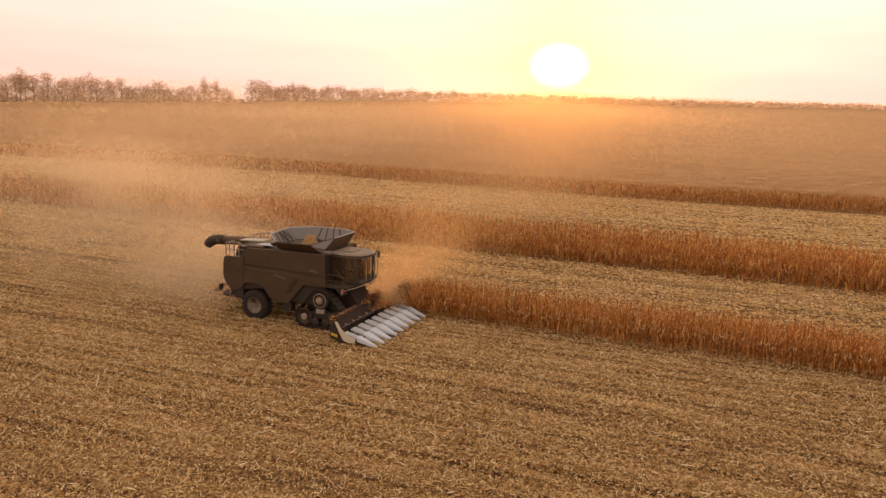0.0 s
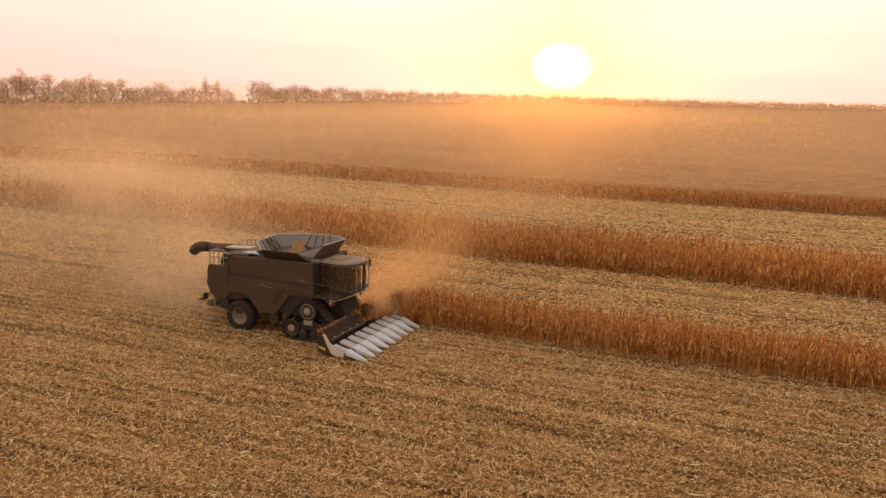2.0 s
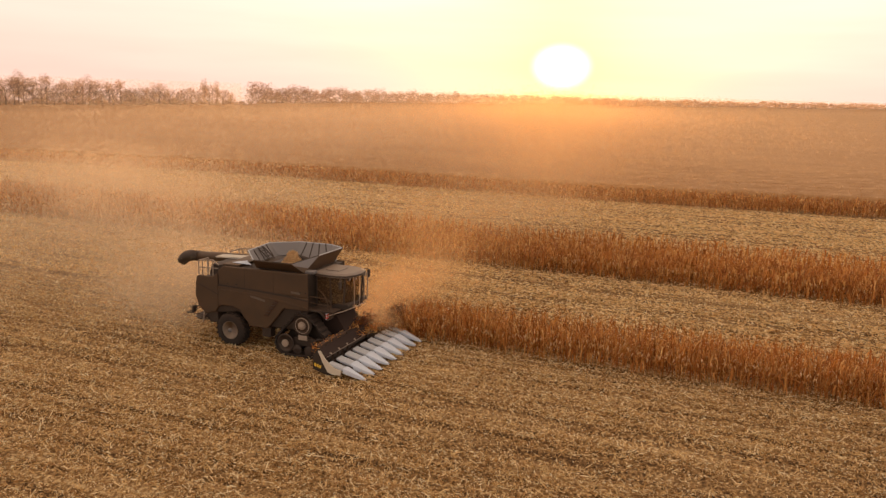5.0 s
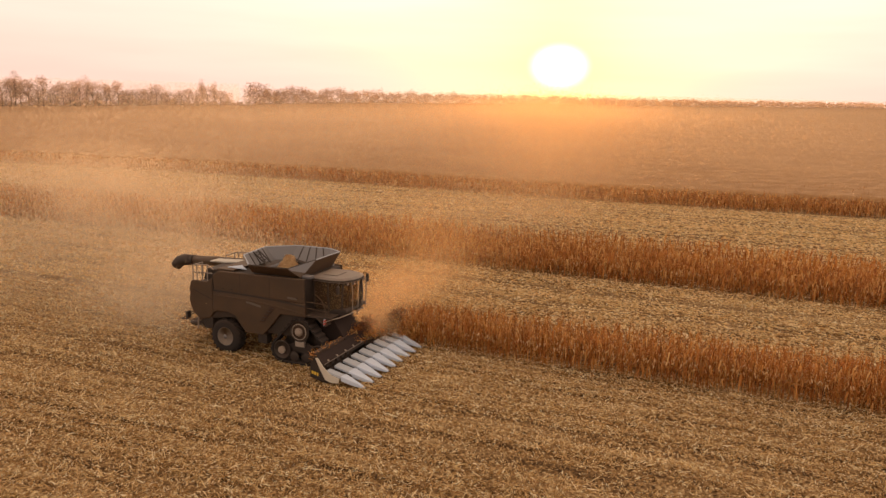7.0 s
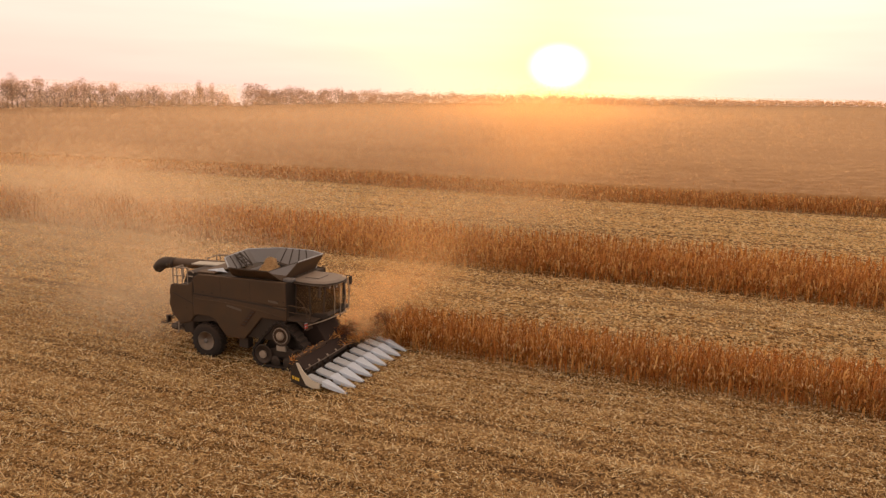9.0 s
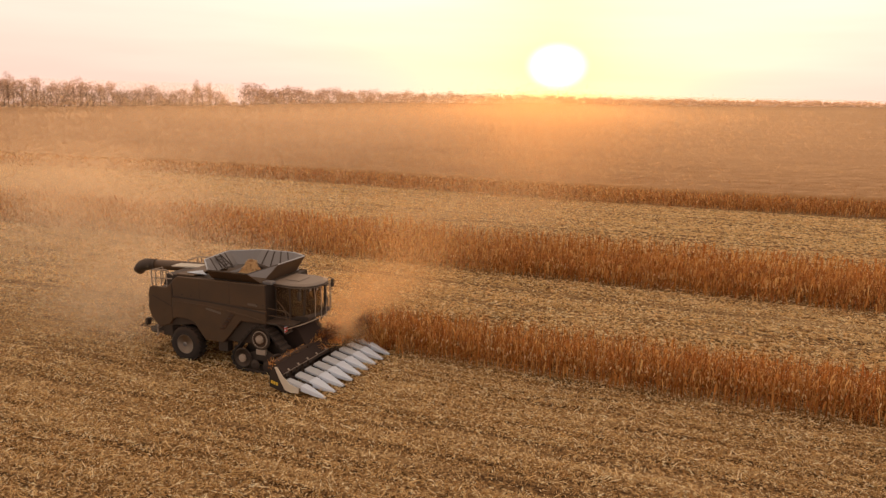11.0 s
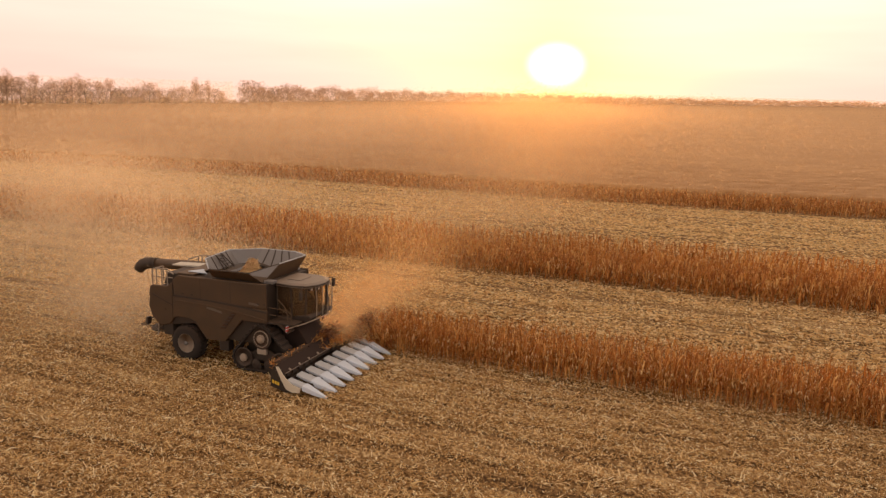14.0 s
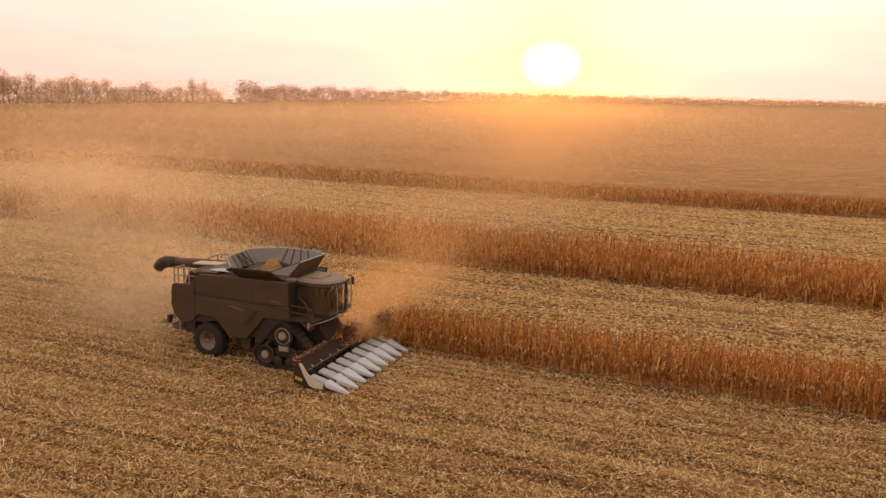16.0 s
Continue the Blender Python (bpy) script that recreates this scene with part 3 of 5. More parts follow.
# ---- combine harvester ----
def build_wheel(parent, x, y, z, radius, width, side):
    """Steered rear wheel: tyre with lugs, dished rim, hub."""
    w = part("wheel", lathe([(radius * 0.56, -width / 2), (radius * 0.80, -width / 2 - 0.02), (radius * 0.95, -width / 2 + 0.03), (radius, -width / 2 + 0.10), (radius, width / 2 - 0.10), (radius * 0.95, width / 2 - 0.03),
                             (radius * 0.80, width / 2 + 0.02), (radius * 0.56, width / 2)], (x, y, z), 40, None, False), M_RUBBER, parent, "black rubber tyre caked with dust", True)
    lugs = bmesh.new()
    for k in range(22):
        a = 2 * math.pi * k / 22
        for s in (-1, 1):
            b = bmesh.new()
            m = Matrix.Translation((x, y, z)) @ Matrix.Rotation(-a - s * 0.07, 4, "Y") @ Matrix.Translation((radius + 0.012, s * width * 0.24, 0)) @ Matrix.Rotation(s * 0.6, 4, "X") @ Matrix.Diagonal((0.05, width * 0.52, 0.055, 1))
            bmesh.ops.create_cube(b, size=1, matrix=m)
            merge(lugs, b)
    part("tread", lugs, M_RUBBER, w)
    f = side
    part("rim", lathe([(radius * 0.57, f * width * 0.46), (radius * 0.53, f * width * 0.47), (radius * 0.49, f * width * 0.30), (radius * 0.34, f * width * 0.22), (radius * 0.30, f * width * 0.30), (radius * 0.10, f * width * 0.32)], (x, y, z), 32), M_RIM, w, "dusty grey steel rim", True)
    hub = lathe([(0.10, f * width * 0.2), (0.10, f * width * 0.52), (0.06, f * width * 0.56)], (x, y, z), 16)
    for k in range(8):
        a = math.pi * k / 4
        lathe([(0.022, f * width * 0.2), (0.022, f * width * 0.36)], (x + 0.19 * math.cos(a), y, z + 0.19 * math.sin(a)), 6, hub)
    part("hub", hub, M_GREY, w)


def hull_path(circles, n=64):
    """Belt line round circles (x, z, r), all in the x-z plane."""
    pts = []
    for cx_, cz_, r in circles:
        pts += [(cx_ + r * math.cos(2 * math.pi * k / n), cz_ + r * math.sin(2 * math.pi * k / n)) for k in range(n)]
    pts = sorted(set((round(a, 5), round(b, 5)) for a, b in pts))

    def half(seq):
        out = []
        for p in seq:
            while len(out) > 1 and (out[-1][0] - out[-2][0]) * (p[1] - out[-2][1]) - (out[-1][1] - out[-2][1]) * (p[0] - out[-2][0]) <= 0:
                out.pop()
            out.append(p)
        return out[:-1]

    return half(pts) + half(pts[::-1])


def build_track(parent, y, side):
    """Rubber track: belt with lugs, raised drive wheel, two idlers, rollers."""
    circles = [(1.05, 1.58, 0.50), (2.02, 0.60, 0.46), (0.12, 0.60, 0.46)]
    outer = hull_path([(a, b, r + 0.09) for a, b, r in circles])
    inner = hull_path([(a, b, r + 0.03) for a, b, r in circles])
    bm = bmesh.new()
    width = 0.62

    def resample(loop, n=120):
        d = [0.0]
        for p, q in zip(loop, loop[1:] + loop[:1]):
            d.append(d[-1] + math.dist(p, q))
        xs, zs = [p[0] for p in loop] + [loop[0][0]], [p[1] for p in loop] + [loop[0][1]]
        s = np.linspace(0, d[-1], n, endpoint=False)
        return list(zip(np.interp(s, d, xs), np.interp(s, d, zs)))

    o = resample(outer)
    cxm, czm = sum(p[0] for p in o) / len(o), sum(p[1] for p in o) / len(o)
    rings = []
    for i, (px, pz) in enumerate(o):
        qx, qz = o[(i + 1) % len(o)]
        tx, tz = qx - px, qz - pz
        ln = math.hypot(tx, tz)
        nx, nz = tz / ln, -tx / ln
        if nx * (px - cxm) + nz * (pz - czm) < 0:
            nx, nz = -nx, -nz
        out = 0.05 if i % 4 < 2 else 0.0
        rings.append([bm.verts.new((px - nx * 0.06, y - width / 2, pz - nz * 0.06)), bm.verts.new((px + nx * out, y - width / 2, pz + nz * out)),
                      bm.verts.new((px + nx * out, y + width / 2, pz + nz * out)), bm.verts.new((px - nx * 0.06, y + width / 2, pz - nz * 0.06))])
    for a, c in zip(rings, rings[1:] + rings[:1]):
        for k in range(4):
            bm.faces.new((a[k], a[(k + 1) % 4], c[(k + 1) % 4], c[k]))
    t = part("track", bm, M_RUBBER, parent, "rubber crawler track caked with dust")
    f = side
    drive = lathe([(0.50, -0.24), (0.50, f * 0.26), (0.46, f * 0.27), (0.44, f * 0.16), (0.37, f * 0.16)], (1.05, y, 1.58), 36)
    part("drive_wheel", drive, M_BLACK, t, "dark drive wheel", True)
    part("drive_disc", lathe([(0.36, f * 0.10), (0.36, f * 0.22), (0.33, f * 0.25), (0.18, f * 0.25)], (1.02, y, 1.55), 36), M_BEAM, t, "dark drive disc with a ring of slots", True)
    part("drive_rim", lathe([(0.365, f * 0.12), (0.385, f * 0.24), (0.365, f * 0.275), (0.335, f * 0.262), (0.335, f * 0.20)], (1.02, y, 1.55), 36, None, False), M_RIM, t, "pale dusty rim of the drive disc", True)
    part("drive_hub", lathe([(0.20, f * 0.24), (0.195, f * 0.30), (0.15, f * 0.36), (0.07, f * 0.38)], (1.02, y, 1.55), 28), M_RIM, t, "pale dusty drive hub", True)
    for k in range(8):
        a = math.pi * k / 4
        part("hub_bolt", lathe([(0.018, f * 0.28), (0.018, f * 0.345)], (1.02 + 0.155 * math.cos(a), y, 1.55 + 0.155 * math.sin(a)), 6), M_BLACK, t)
    slot = None
    for k in range(18):
        m = Matrix.Translation((1.02, y + f * 0.262, 1.55)) @ Matrix.Rotation(-2 * math.pi * k / 18, 4, "Y") @ Matrix.Translation((0.30, 0, 0))
        if slot is None:
            slot = part("slot", box(-0.045, 0.045, -0.012, 0.012, -0.022, 0.022, 0), M_BLACK, t)
            slot.matrix_local = m
        else:
            o2 = new("slot", slot.data)
            o2.parent, o2.matrix_local = t, m
    for cx_, cz_, r in circles[1:]:
        part("idler_wheel", lathe([(r, -0.26), (r, f * 0.27), (r * 0.82, f * 0.28), (r * 0.74, f * 0.20), (r * 0.42, f * 0.20), (r * 0.36, f * 0.30), (r * 0.18, f * 0.31)], (cx_, y, cz_), 32), M_BLACK, t, "", True)
        part("idler_hub", lathe([(r * 0.40, f * 0.22), (r * 0.38, f * 0.33), (r * 0.15, f * 0.35)], (cx_, y, cz_), 20), M_RIM, t)
    for cx_ in (0.75, 1.38):
        part("roller", lathe([(0.24, -0.26), (0.24, f * 0.26), (0.18, f * 0.27), (0.10, f * 0.29)], (cx_, y, 0.37), 24), M_BLACK, t)
    frame_bm = prism([(0.12, 0.52), (2.02, 0.52), (2.05, 0.72), (1.30, 1.02), (0.85, 1.02), (0.10, 0.72)], y + f * 0.02, y + f * 0.14, 0.03)
    part("track_frame", frame_bm, M_BLACK, t)
    # black plate added behind the track so that its inside looks dark
    part("track_shade_plate", prism([(0.10, 0.24), (2.04, 0.24), (2.46, 0.52), (1.52, 1.86), (0.58, 1.86), (-0.32, 0.52)], y - f * 0.30, y - f * 0.25, 0.02), M_BLACK, t)
    part("gearbox", box(0.82, 1.28, y + f * 0.1, y + f * 0.26, 0.86, 1.10, 0.06), M_RIM, t)


def build_harvester():
    h = thing("combine_harvester", "dark dusty combine harvester on rubber tracks, its grain tank open", "harvester")
    S = 1.78
    # side cladding: upper panel band, lower skirt, rear hood
    for s in (-1, 1):
        upper = prism([(-3.55, 2.95), (1.35, 2.90), (1.32, 4.02), (-3.30, 3.94), (-3.62, 3.70)], s * S, s * (S - 0.10), 0.04)
        part("upper_side_panel", upper, M_DARK, h, "anthracite side panel filmed with dust")
        lower = prism([(-3.60, 2.93), (1.38, 2.88), (1.38, 2.30), (0.08, 2.28), (-0.42, 1.66), (-0.84, 1.18), (-1.80, 1.17), (-2.20, 1.62), (-2.36, 1.90), (-2.75, 2.02), (-3.40, 2.02), (-3.62, 1.90)], s * (S + 0.03), s * (S - 0.10), 0.035)
        part("lower_side_panel", lower, M_DARK, h, "anthracite side skirt cut out round wheel and track")
        rear = prism([(-3.64, 3.60), (-3.64, 1.88), (-3.80, 1.62), (-4.40, 1.45), (-4.82, 1.86), (-5.00, 2.35), (-4.94, 2.78), (-4.99, 2.84), (-4.88, 3.30), (-4.70, 3.36), (-3.95, 3.36)], s * S, s * (S - 0.12), 0.05)
        part("rear_side_panel", rear, M_DARK, h, "rounded rear side hood")
        part("panel_seam", box(-3.63, -3.60, s * (S - 0.02) - 0.02, s * (S - 0.02) + 0.02, 2.0, 3.6, 0), M_BLACK, h)
        # rear panel fold drawn as a black strip, its shade put into the colour
        part("black_crease_line", prism([(-4.75, 2.95), (-3.66, 2.55), (-3.66, 2.50), (-4.76, 2.90)], s * (S + 0.012), s * (S - 0.01), 0.0), M_BLACK, h)
        # raised black strip painted in for the shadow line below the upper panel
        part("shadow_line_strip", prism([(-3.58, 2.96), (-1.6, 2.92), (0.2, 2.84), (1.36, 2.74), (1.36, 2.82), (0.2, 2.93), (-1.6, 3.00), (-3.58, 3.04)], s * (S + 0.040), s * (S + 0.01), 0.0), M_BLACK, h)
        part("raised_swage", prism([(-3.45, 2.72), (-1.9, 2.70), (-0.2, 2.58), (1.30, 2.40), (1.30, 2.46), (-0.2, 2.66), (-1.9, 2.79), (-3.45, 2.80)], s * (S + 0.060), s * (S + 0.02), 0.012), M_DARK, h)
        for xx in (-3.1, -2.6, 0.9, 1.2):
            part("latch", box(xx, xx + 0.10, min(s * S, s * (S + 0.02)), max(s * S, s * (S + 0.02)), 3.10, 3.16, 0.006), M_BLACK, h)
        # slanted step strip with treads
        strip = prism([(-1.04, 1.78), (-0.80, 1.78), (-0.16, 2.60), (-0.40, 2.60)], s * (S + 0.05), s * (S + 0.02), 0.01)
        st = part("step_strip", strip, M_BEAM, h)
        for k in range(5):
            u = 0.1 + 0.19 * k
            cx_, cz_ = -1.0 + 0.64 * u + 0.10, 1.80 + 0.82 * u
            part("step", box(cx_ - 0.09, cx_ + 0.09, min(s * (S + 0.05), s * (S + 0.10)), max(s * (S + 0.05), s * (S + 0.10)), cz_ - 0.02, cz_ + 0.02, 0.006), M_BLACK, st)
        mark = prism([(-1.75, 2.60), (-0.95, 2.46), (-0.95, 2.56), (-1.75, 2.72)], s * (S + 0.036), s * (S + 0.03), 0)
        part("badge", mark, M_WORN, h, "worn pale lettering plate")
        badge = prism([(0.45, 3.05), (0.95, 3.02), (0.95, 3.12), (0.45, 3.15)], s * (S + 0.006), s * S, 0)
        part("badge", badge, M_WORN, h)
        for k, xx in enumerate((-2.1, -0.5)):
            part("seam", box(xx, xx + 0.02, min(s * (S + 0.004), s * S), max(s * (S + 0.004), s * S), 2.98, 3.9, 0), M_BLACK, h)
    # core body
    part("body", prism([(-4.80, 3.20), (-4.85, 2.4), (-4.4, 1.7), (-3.9, 1.55), (-2.6, 1.75), (-0.6, 1.25), (0.2, 1.25), (1.30, 1.35), (1.30, 3.98), (-3.4, 3.90), (-3.6, 3.25)], -S + 0.11, S - 0.11, 0.05), M_BLACK, h)
    part("chassis", prism([(-3.6, 0.95), (1.6, 0.85), (1.8, 1.35), (-3.4, 1.75)], -0.75, 0.75, 0.05), M_BLACK, h)
    part("rear_axle", tube([(-3.0, -1.5, 0.80), (-3.0, 1.5, 0.80)], 0.13, 12), M_BLACK, h)
    part("front_axle", tube([(1.05, -1.5, 1.50), (1.05, 1.5, 1.50)], 0.16, 12), M_BLACK, h)
    part("engine_cover", prism([(-3.55, 3.90), (-2.55, 3.90), (-2.55, 4.02), (-3.50, 4.00)], -1.55, 1.3, 0.03), M_DARK, h)
    part("deck", prism([(-5.15, 3.84), (-2.3, 3.93), (-2.3, 4.05), (-5.15, 3.90)], 0.05, 0.70, 0.02), M_DECK, h, "pale dusty engine deck cover")
    part("deck_flap", plate([(-3.10, -1.30, 4.05), (-2.0, -1.35, 4.06), (-2.45, -1.0, 4.08), (-2.6, -0.8, 4.09)], 0.03), M_WHITE, h)
    part("air_intake", prism([(-4.55, 3.30), (-3.65, 3.30), (-3.65, 3.86), (-4.35, 3.86)], -1.25, 0.9, 0.05), M_BLACK, h)
    # rear deck handrail, right and left
    for s in (-1, 1):
        rail = bmesh.new()
        y0 = s * 1.62
        tube([(-4.85, y0, 3.34), (-4.85, y0, 4.02), (-4.80, y0, 4.06), (-4.0, y0, 4.12), (-3.66, y0, 3.92)], 0.034, 8, rail)
        tube([(-4.85, y0, 3.70), (-3.72, y0, 3.74)], 0.026, 6, rail)
        for xx in (-4.62, -4.32, -4.02):
            tube([(xx, y0, 3.34), (xx, y0, 4.09)], 0.028, 6, rail)
        tube([(-4.85, y0, 4.03), (-4.85, s * 0.9, 4.03)], 0.03, 6, rail)
        tube([(-4.85, s * 0.9, 4.03), (-4.85, s * 0.9, 3.34)], 0.03, 6, rail)
        part("handrail", rail, M_RIM, h, "dusty tubular handrail round the engine deck")
    # rear: chopper, spreader, lamp arms
    part("chopper", prism([(-4.95, 1.15), (-4.0, 1.0), (-3.85, 1.55), (-4.6, 1.75)], -1.35, 1.35, 0.05), M_BLACK, h)
    for s in (-1, 1):
        part("spreader", lathe([(0.55, -0.08), (0.58, 0.0), (0.50, 0.08)], (0, 0, 0), 24), M_BLACK, h).matrix_local = Matrix.Translation((-5.2, s * 0.62, 0.98)) @ Matrix.Rotation(radians(90), 4, "X")
        part("lamp_arm", tube([(-4.85, s * 1.15, 1.75), (-5.25, s * 1.25, 1.62), (-5.45, s * 1.30, 1.45)], 0.03, 8), M_BLACK, h)
        lampbox = part("rear_lamp", box(-5.56, -5.42, s * 1.30 - 0.12, s * 1.30 + 0.12, 1.28, 1.62, 0.02), M_BLACK, h)
        part("lens", box(-5.58, -5.555, s * 1.30 - 0.09, s * 1.30 + 0.09, 1.36, 1.54, 0.008), M_RED, lampbox, "red lamp glass")
    bar = tube([(-4.7, -1.5, 1.30), (-5.9, -1.35, 1.22), (-5.95, 1.35, 1.22), (-4.7, 1.5, 1.30)], 0.025, 8)
    part("guard_bar", bar, M_BLACK, h)
    lad = bmesh.new()
    for yy in (-1.55, -1.20):
        tube([(-4.74, yy, 0.92), (-4.62, yy, 1.78)], 0.034, 8, lad)
    part("ladder", lad, M_RIM, h, "pale dusty rear ladder")
    part("tool_box", box(-1.22, -0.72, -1.70, -1.30, 0.72, 1.20, 0.04), M_BLACK, h)
    part("rear_gearbox", box(-4.25, -3.72, -1.72, -1.30, 1.05, 1.62, 0.06), M_BLACK, h)
    for k in range(3):
        part("rung", tube([(-4.70 + 0.03 * k, -1.55, 1.05 + 0.25 * k), (-4.70 + 0.03 * k, -1.20, 1.05 + 0.25 * k)], 0.028, 6), M_RIM, h)
    # folded unloading auger along the left side
    part("unloading_auger", tube([(0.9, 1.62, 3.70), (-2.0, 1.58, 3.62), (-5.8, 1.50, 3.52), (-7.75, 1.48, 3.42)], 0.25, 18), M_DARK, h, "dark unloading tube folded back along the machine", True)
    part("auger_collar", tube([(-7.30, 1.48, 3.443), (-7.42, 1.48, 3.437)], 0.285, 18), M_BLACK, h)
    part("auger_spout", tube([(-7.42, 1.48, 3.44), (-7.72, 1.48, 3.43), (-7.98, 1.48, 3.39), (-8.20, 1.48, 3.30), (-8.36, 1.48, 3.17), (-8.48, 1.48, 3.02)], 0.28, 18, None, [0.265, 0.29, 0.30, 0.30, 0.29, 0.26]), M_BLACK, h, "black rubber spout", True)
    part("auger_support", tube([(-4.7, 1.5, 2.6), (-4.9, 1.5, 3.36)], 0.05, 8), M_BLACK, h)
    # grain tank: flaring flaps and corner webs
    rim = [(-1.45, -1.96, 4.45), (0.62, -1.96, 4.48), (1.22, -0.55, 4.68), (1.27, 1.60, 4.68), (0.50, 1.98, 4.70), (-1.30, 1.98, 4.68), (-2.72, 1.25, 4.62), (-2.66, -0.62, 4.55)]
    foot = [(-1.55, -1.52, 4.03), (1.02, -1.52, 4.03), (1.02, -1.20, 4.03), (1.02, 1.20, 4.03), (1.02, 1.50, 4.03), (-1.55, 1.50, 4.03), (-2.15, 1.15, 4.03), (-2.15, -0.80, 4.03)]
    names = ["tank_flap", "corner_web", "tank_flap", "corner_web", "tank_flap", "corner_web", "tank_flap", "corner_web"]
    for i in range(8):
        j = (i + 1) % 8
        bm = bmesh.new()
        a, b, c, d = (Vector(p) for p in (foot[i], foot[j], rim[j], rim[i]))
        plate([a, b, c], 0.035, 0, bm)
        plate([a, c, d], 0.035, 0, bm)
        flap = part(names[i], bm, M_GREY, h, "grey sheet-metal flap of the grain tank" if i % 2 == 0 else "rubberised corner web of the grain tank")
        # near rims black, the others grey-white: sunlit edge highlight put into the colour
        part("rim_edge", tube([rim[i], rim[j]], 0.028, 6), M_BLACK if i in (0, 1) else M_HOOD, flap)
        if i % 2 == 0:
            mid = (a + b + c + d) / 4
            inward = (Vector((-0.7, 0, 4.3)) - mid).normalized() * 0.03
            for u in (0.2, 0.4, 0.6, 0.8):
                part("rib", tube([a.lerp(b, u) + inward, d.lerp(c, u) + inward], 0.028, 6), M_BLACK, flap)
    # dark outer skin under the near and front flaps
    for quad in ([0, 1], [1, 2], [2, 3], [7, 0]):
        i, j = quad
        drop = Vector((0, 0, -0.05))
        outw = [Vector((p[0] * 1.012, p[1] * 1.015, p[2])) + drop * 0.4 for p in (foot[i], foot[j], rim[j], rim[i])]
        bm = bmesh.new()
        plate([outw[0], outw[1], outw[2]], 0.012, 0, bm)
        plate([outw[0], outw[2], outw[3]], 0.012, 0, bm)
        part("outer_skin", bm, M_DARK, h)
    # hopper walls below the flaps
    low = [(-1.2, -0.9, 3.45), (0.7, -0.9, 3.45), (0.7, 0.9, 3.45), (-1.2, 0.9, 3.45)]
    hop = bmesh.new()
    top4 = [foot[0], foot[1], foot[4], foot[5]]
    for i in range(4):
        j = (i + 1) % 4
        plate([top4[i], top4[j], low[j]], 0.02, 0, hop)
        plate([top4[i], low[j], low[i]], 0.02, 0, hop)
    part("hopper", hop, M_GREY, h)
    # loading auger and inside ladder, bolted to the rear flap
    part("filling_auger", tube([(0.55, 0.9, 3.9), (-0.55, 0.25, 4.34)], 0.12, 12), M_BLACK, h)
    for dy in (-0.22, 0.22):
        part("ladder_rail", tube([(-2.55, 0.2 + dy, 4.60), (-1.85, 0.2 + dy, 4.06)], 0.03, 6), M_BLACK, h)
    for k in range(5):
        u = (k + 0.5) / 5
        part("rung", tube([(-2.55 + 0.7 * u, -0.02, 4.61 - 0.54 * u), (-2.55 + 0.7 * u, 0.42, 4.61 - 0.54 * u)], 0.025, 6), M_BLACK, h)
    part("tank_collar", box(1.05, 1.5, -1.5, -1.15, 3.98, 4.12, 0.03), M_GREY, h)
    # cab: floor, roof, pillars, glass
    part("cab_floor", prism([(1.32, 2.28), (2.75, 2.28), (3.02, 2.50), (2.95, 2.62), (1.32, 2.55)], -0.95, 0.95, 0.04), M_BLACK, h)
    roof = bmesh.new()
    loop = [(1.22, -1.02), (2.30, -1.08), (2.85, -0.92), (3.12, -0.50), (3.20, 0.0), (3.12, 0.50), (2.85, 0.92), (2.30, 1.08), (1.22, 1.02)]
    lo = [roof.verts.new((a, b, 3.82)) for a, b in loop]
    hi = [roof.verts.new((a, b, 3.94)) for a, b in loop]
    up = [roof.verts.new((1.25 + (a - 1.22) * 0.90, b * 0.86, 4.00)) for a, b in loop]
    for a, c in ((lo, hi), (hi, up)):
        for k in range(len(loop)):
            m2 = (k + 1) % len(loop)
            roof.faces.new((a[k], a[m2], c[m2], c[k]))
    roof.faces.new(up)
    roof.faces.new(lo[::-1])
    r = part("cab_roof", roof, M_ROOF, h, "dusty cab roof with a rounded front")
    part("roof_lip", tube([(a * 1.003, b * 1.01, 3.90) for a, b in loop], 0.03, 6), M_BLACK, r)
    part("roof_hatch", box(1.55, 2.25, -0.45, 0.45, 3.995, 4.03, 0.02), M_ROOF, r)
    for k, yy in enumerate((-0.75, -0.45, 0.45, 0.75)):
        wl = part("work_lamp", box(2.86 + 0.17 * (abs(yy) < 0.5), 2.98 + 0.17 * (abs(yy) < 0.5), yy - 0.09, yy + 0.09, 3.70, 3.82, 0.02), M_BLACK, r)
        part("lens", box(2.975 + 0.17 * (abs(yy) < 0.5), 2.99 + 0.17 * (abs(yy) < 0.5), yy - 0.07, yy + 0.07, 3.72, 3.80, 0.005), M_RIM, wl)
    posts = {"rear": ((1.36, 0.95, 2.5), (1.36, 0.95, 3.85)), "middle": ((2.12, 0.98, 2.5), (2.08, 0.98, 3.85)), "front": ((2.72, 0.88, 2.55), (2.78, 0.84, 3.85))}
    for s in (-1, 1):
        for p, q in posts.values():
            part("pillar", tube([(p[0], s * p[1], p[2]), (q[0], s * q[1], q[2])], 0.045, 8), M_BLACK, h)
        for a, b in (("rear", "middle"), ("middle", "front")):
            (p0, q0), (p1, q1) = posts[a], posts[b]
            part("side_glass", plate([(p0[0], s * p0[1], p0[2]), (p1[0], s * p1[1], p1[2]), (q1[0], s * q1[1], q1[2]), (q0[0], s * q0[1], q0[2])], 0.012), M_GLASS, h)
    for y0, y1 in ((-0.88, 0.0), (0.0, 0.88)):
        xa, xb = (2.72, 2.98) if y0 < -0.5 else (2.98, 2.72)
        ta, tb = (2.78, 3.08) if y0 < -0.5 else (3.08, 2.78)
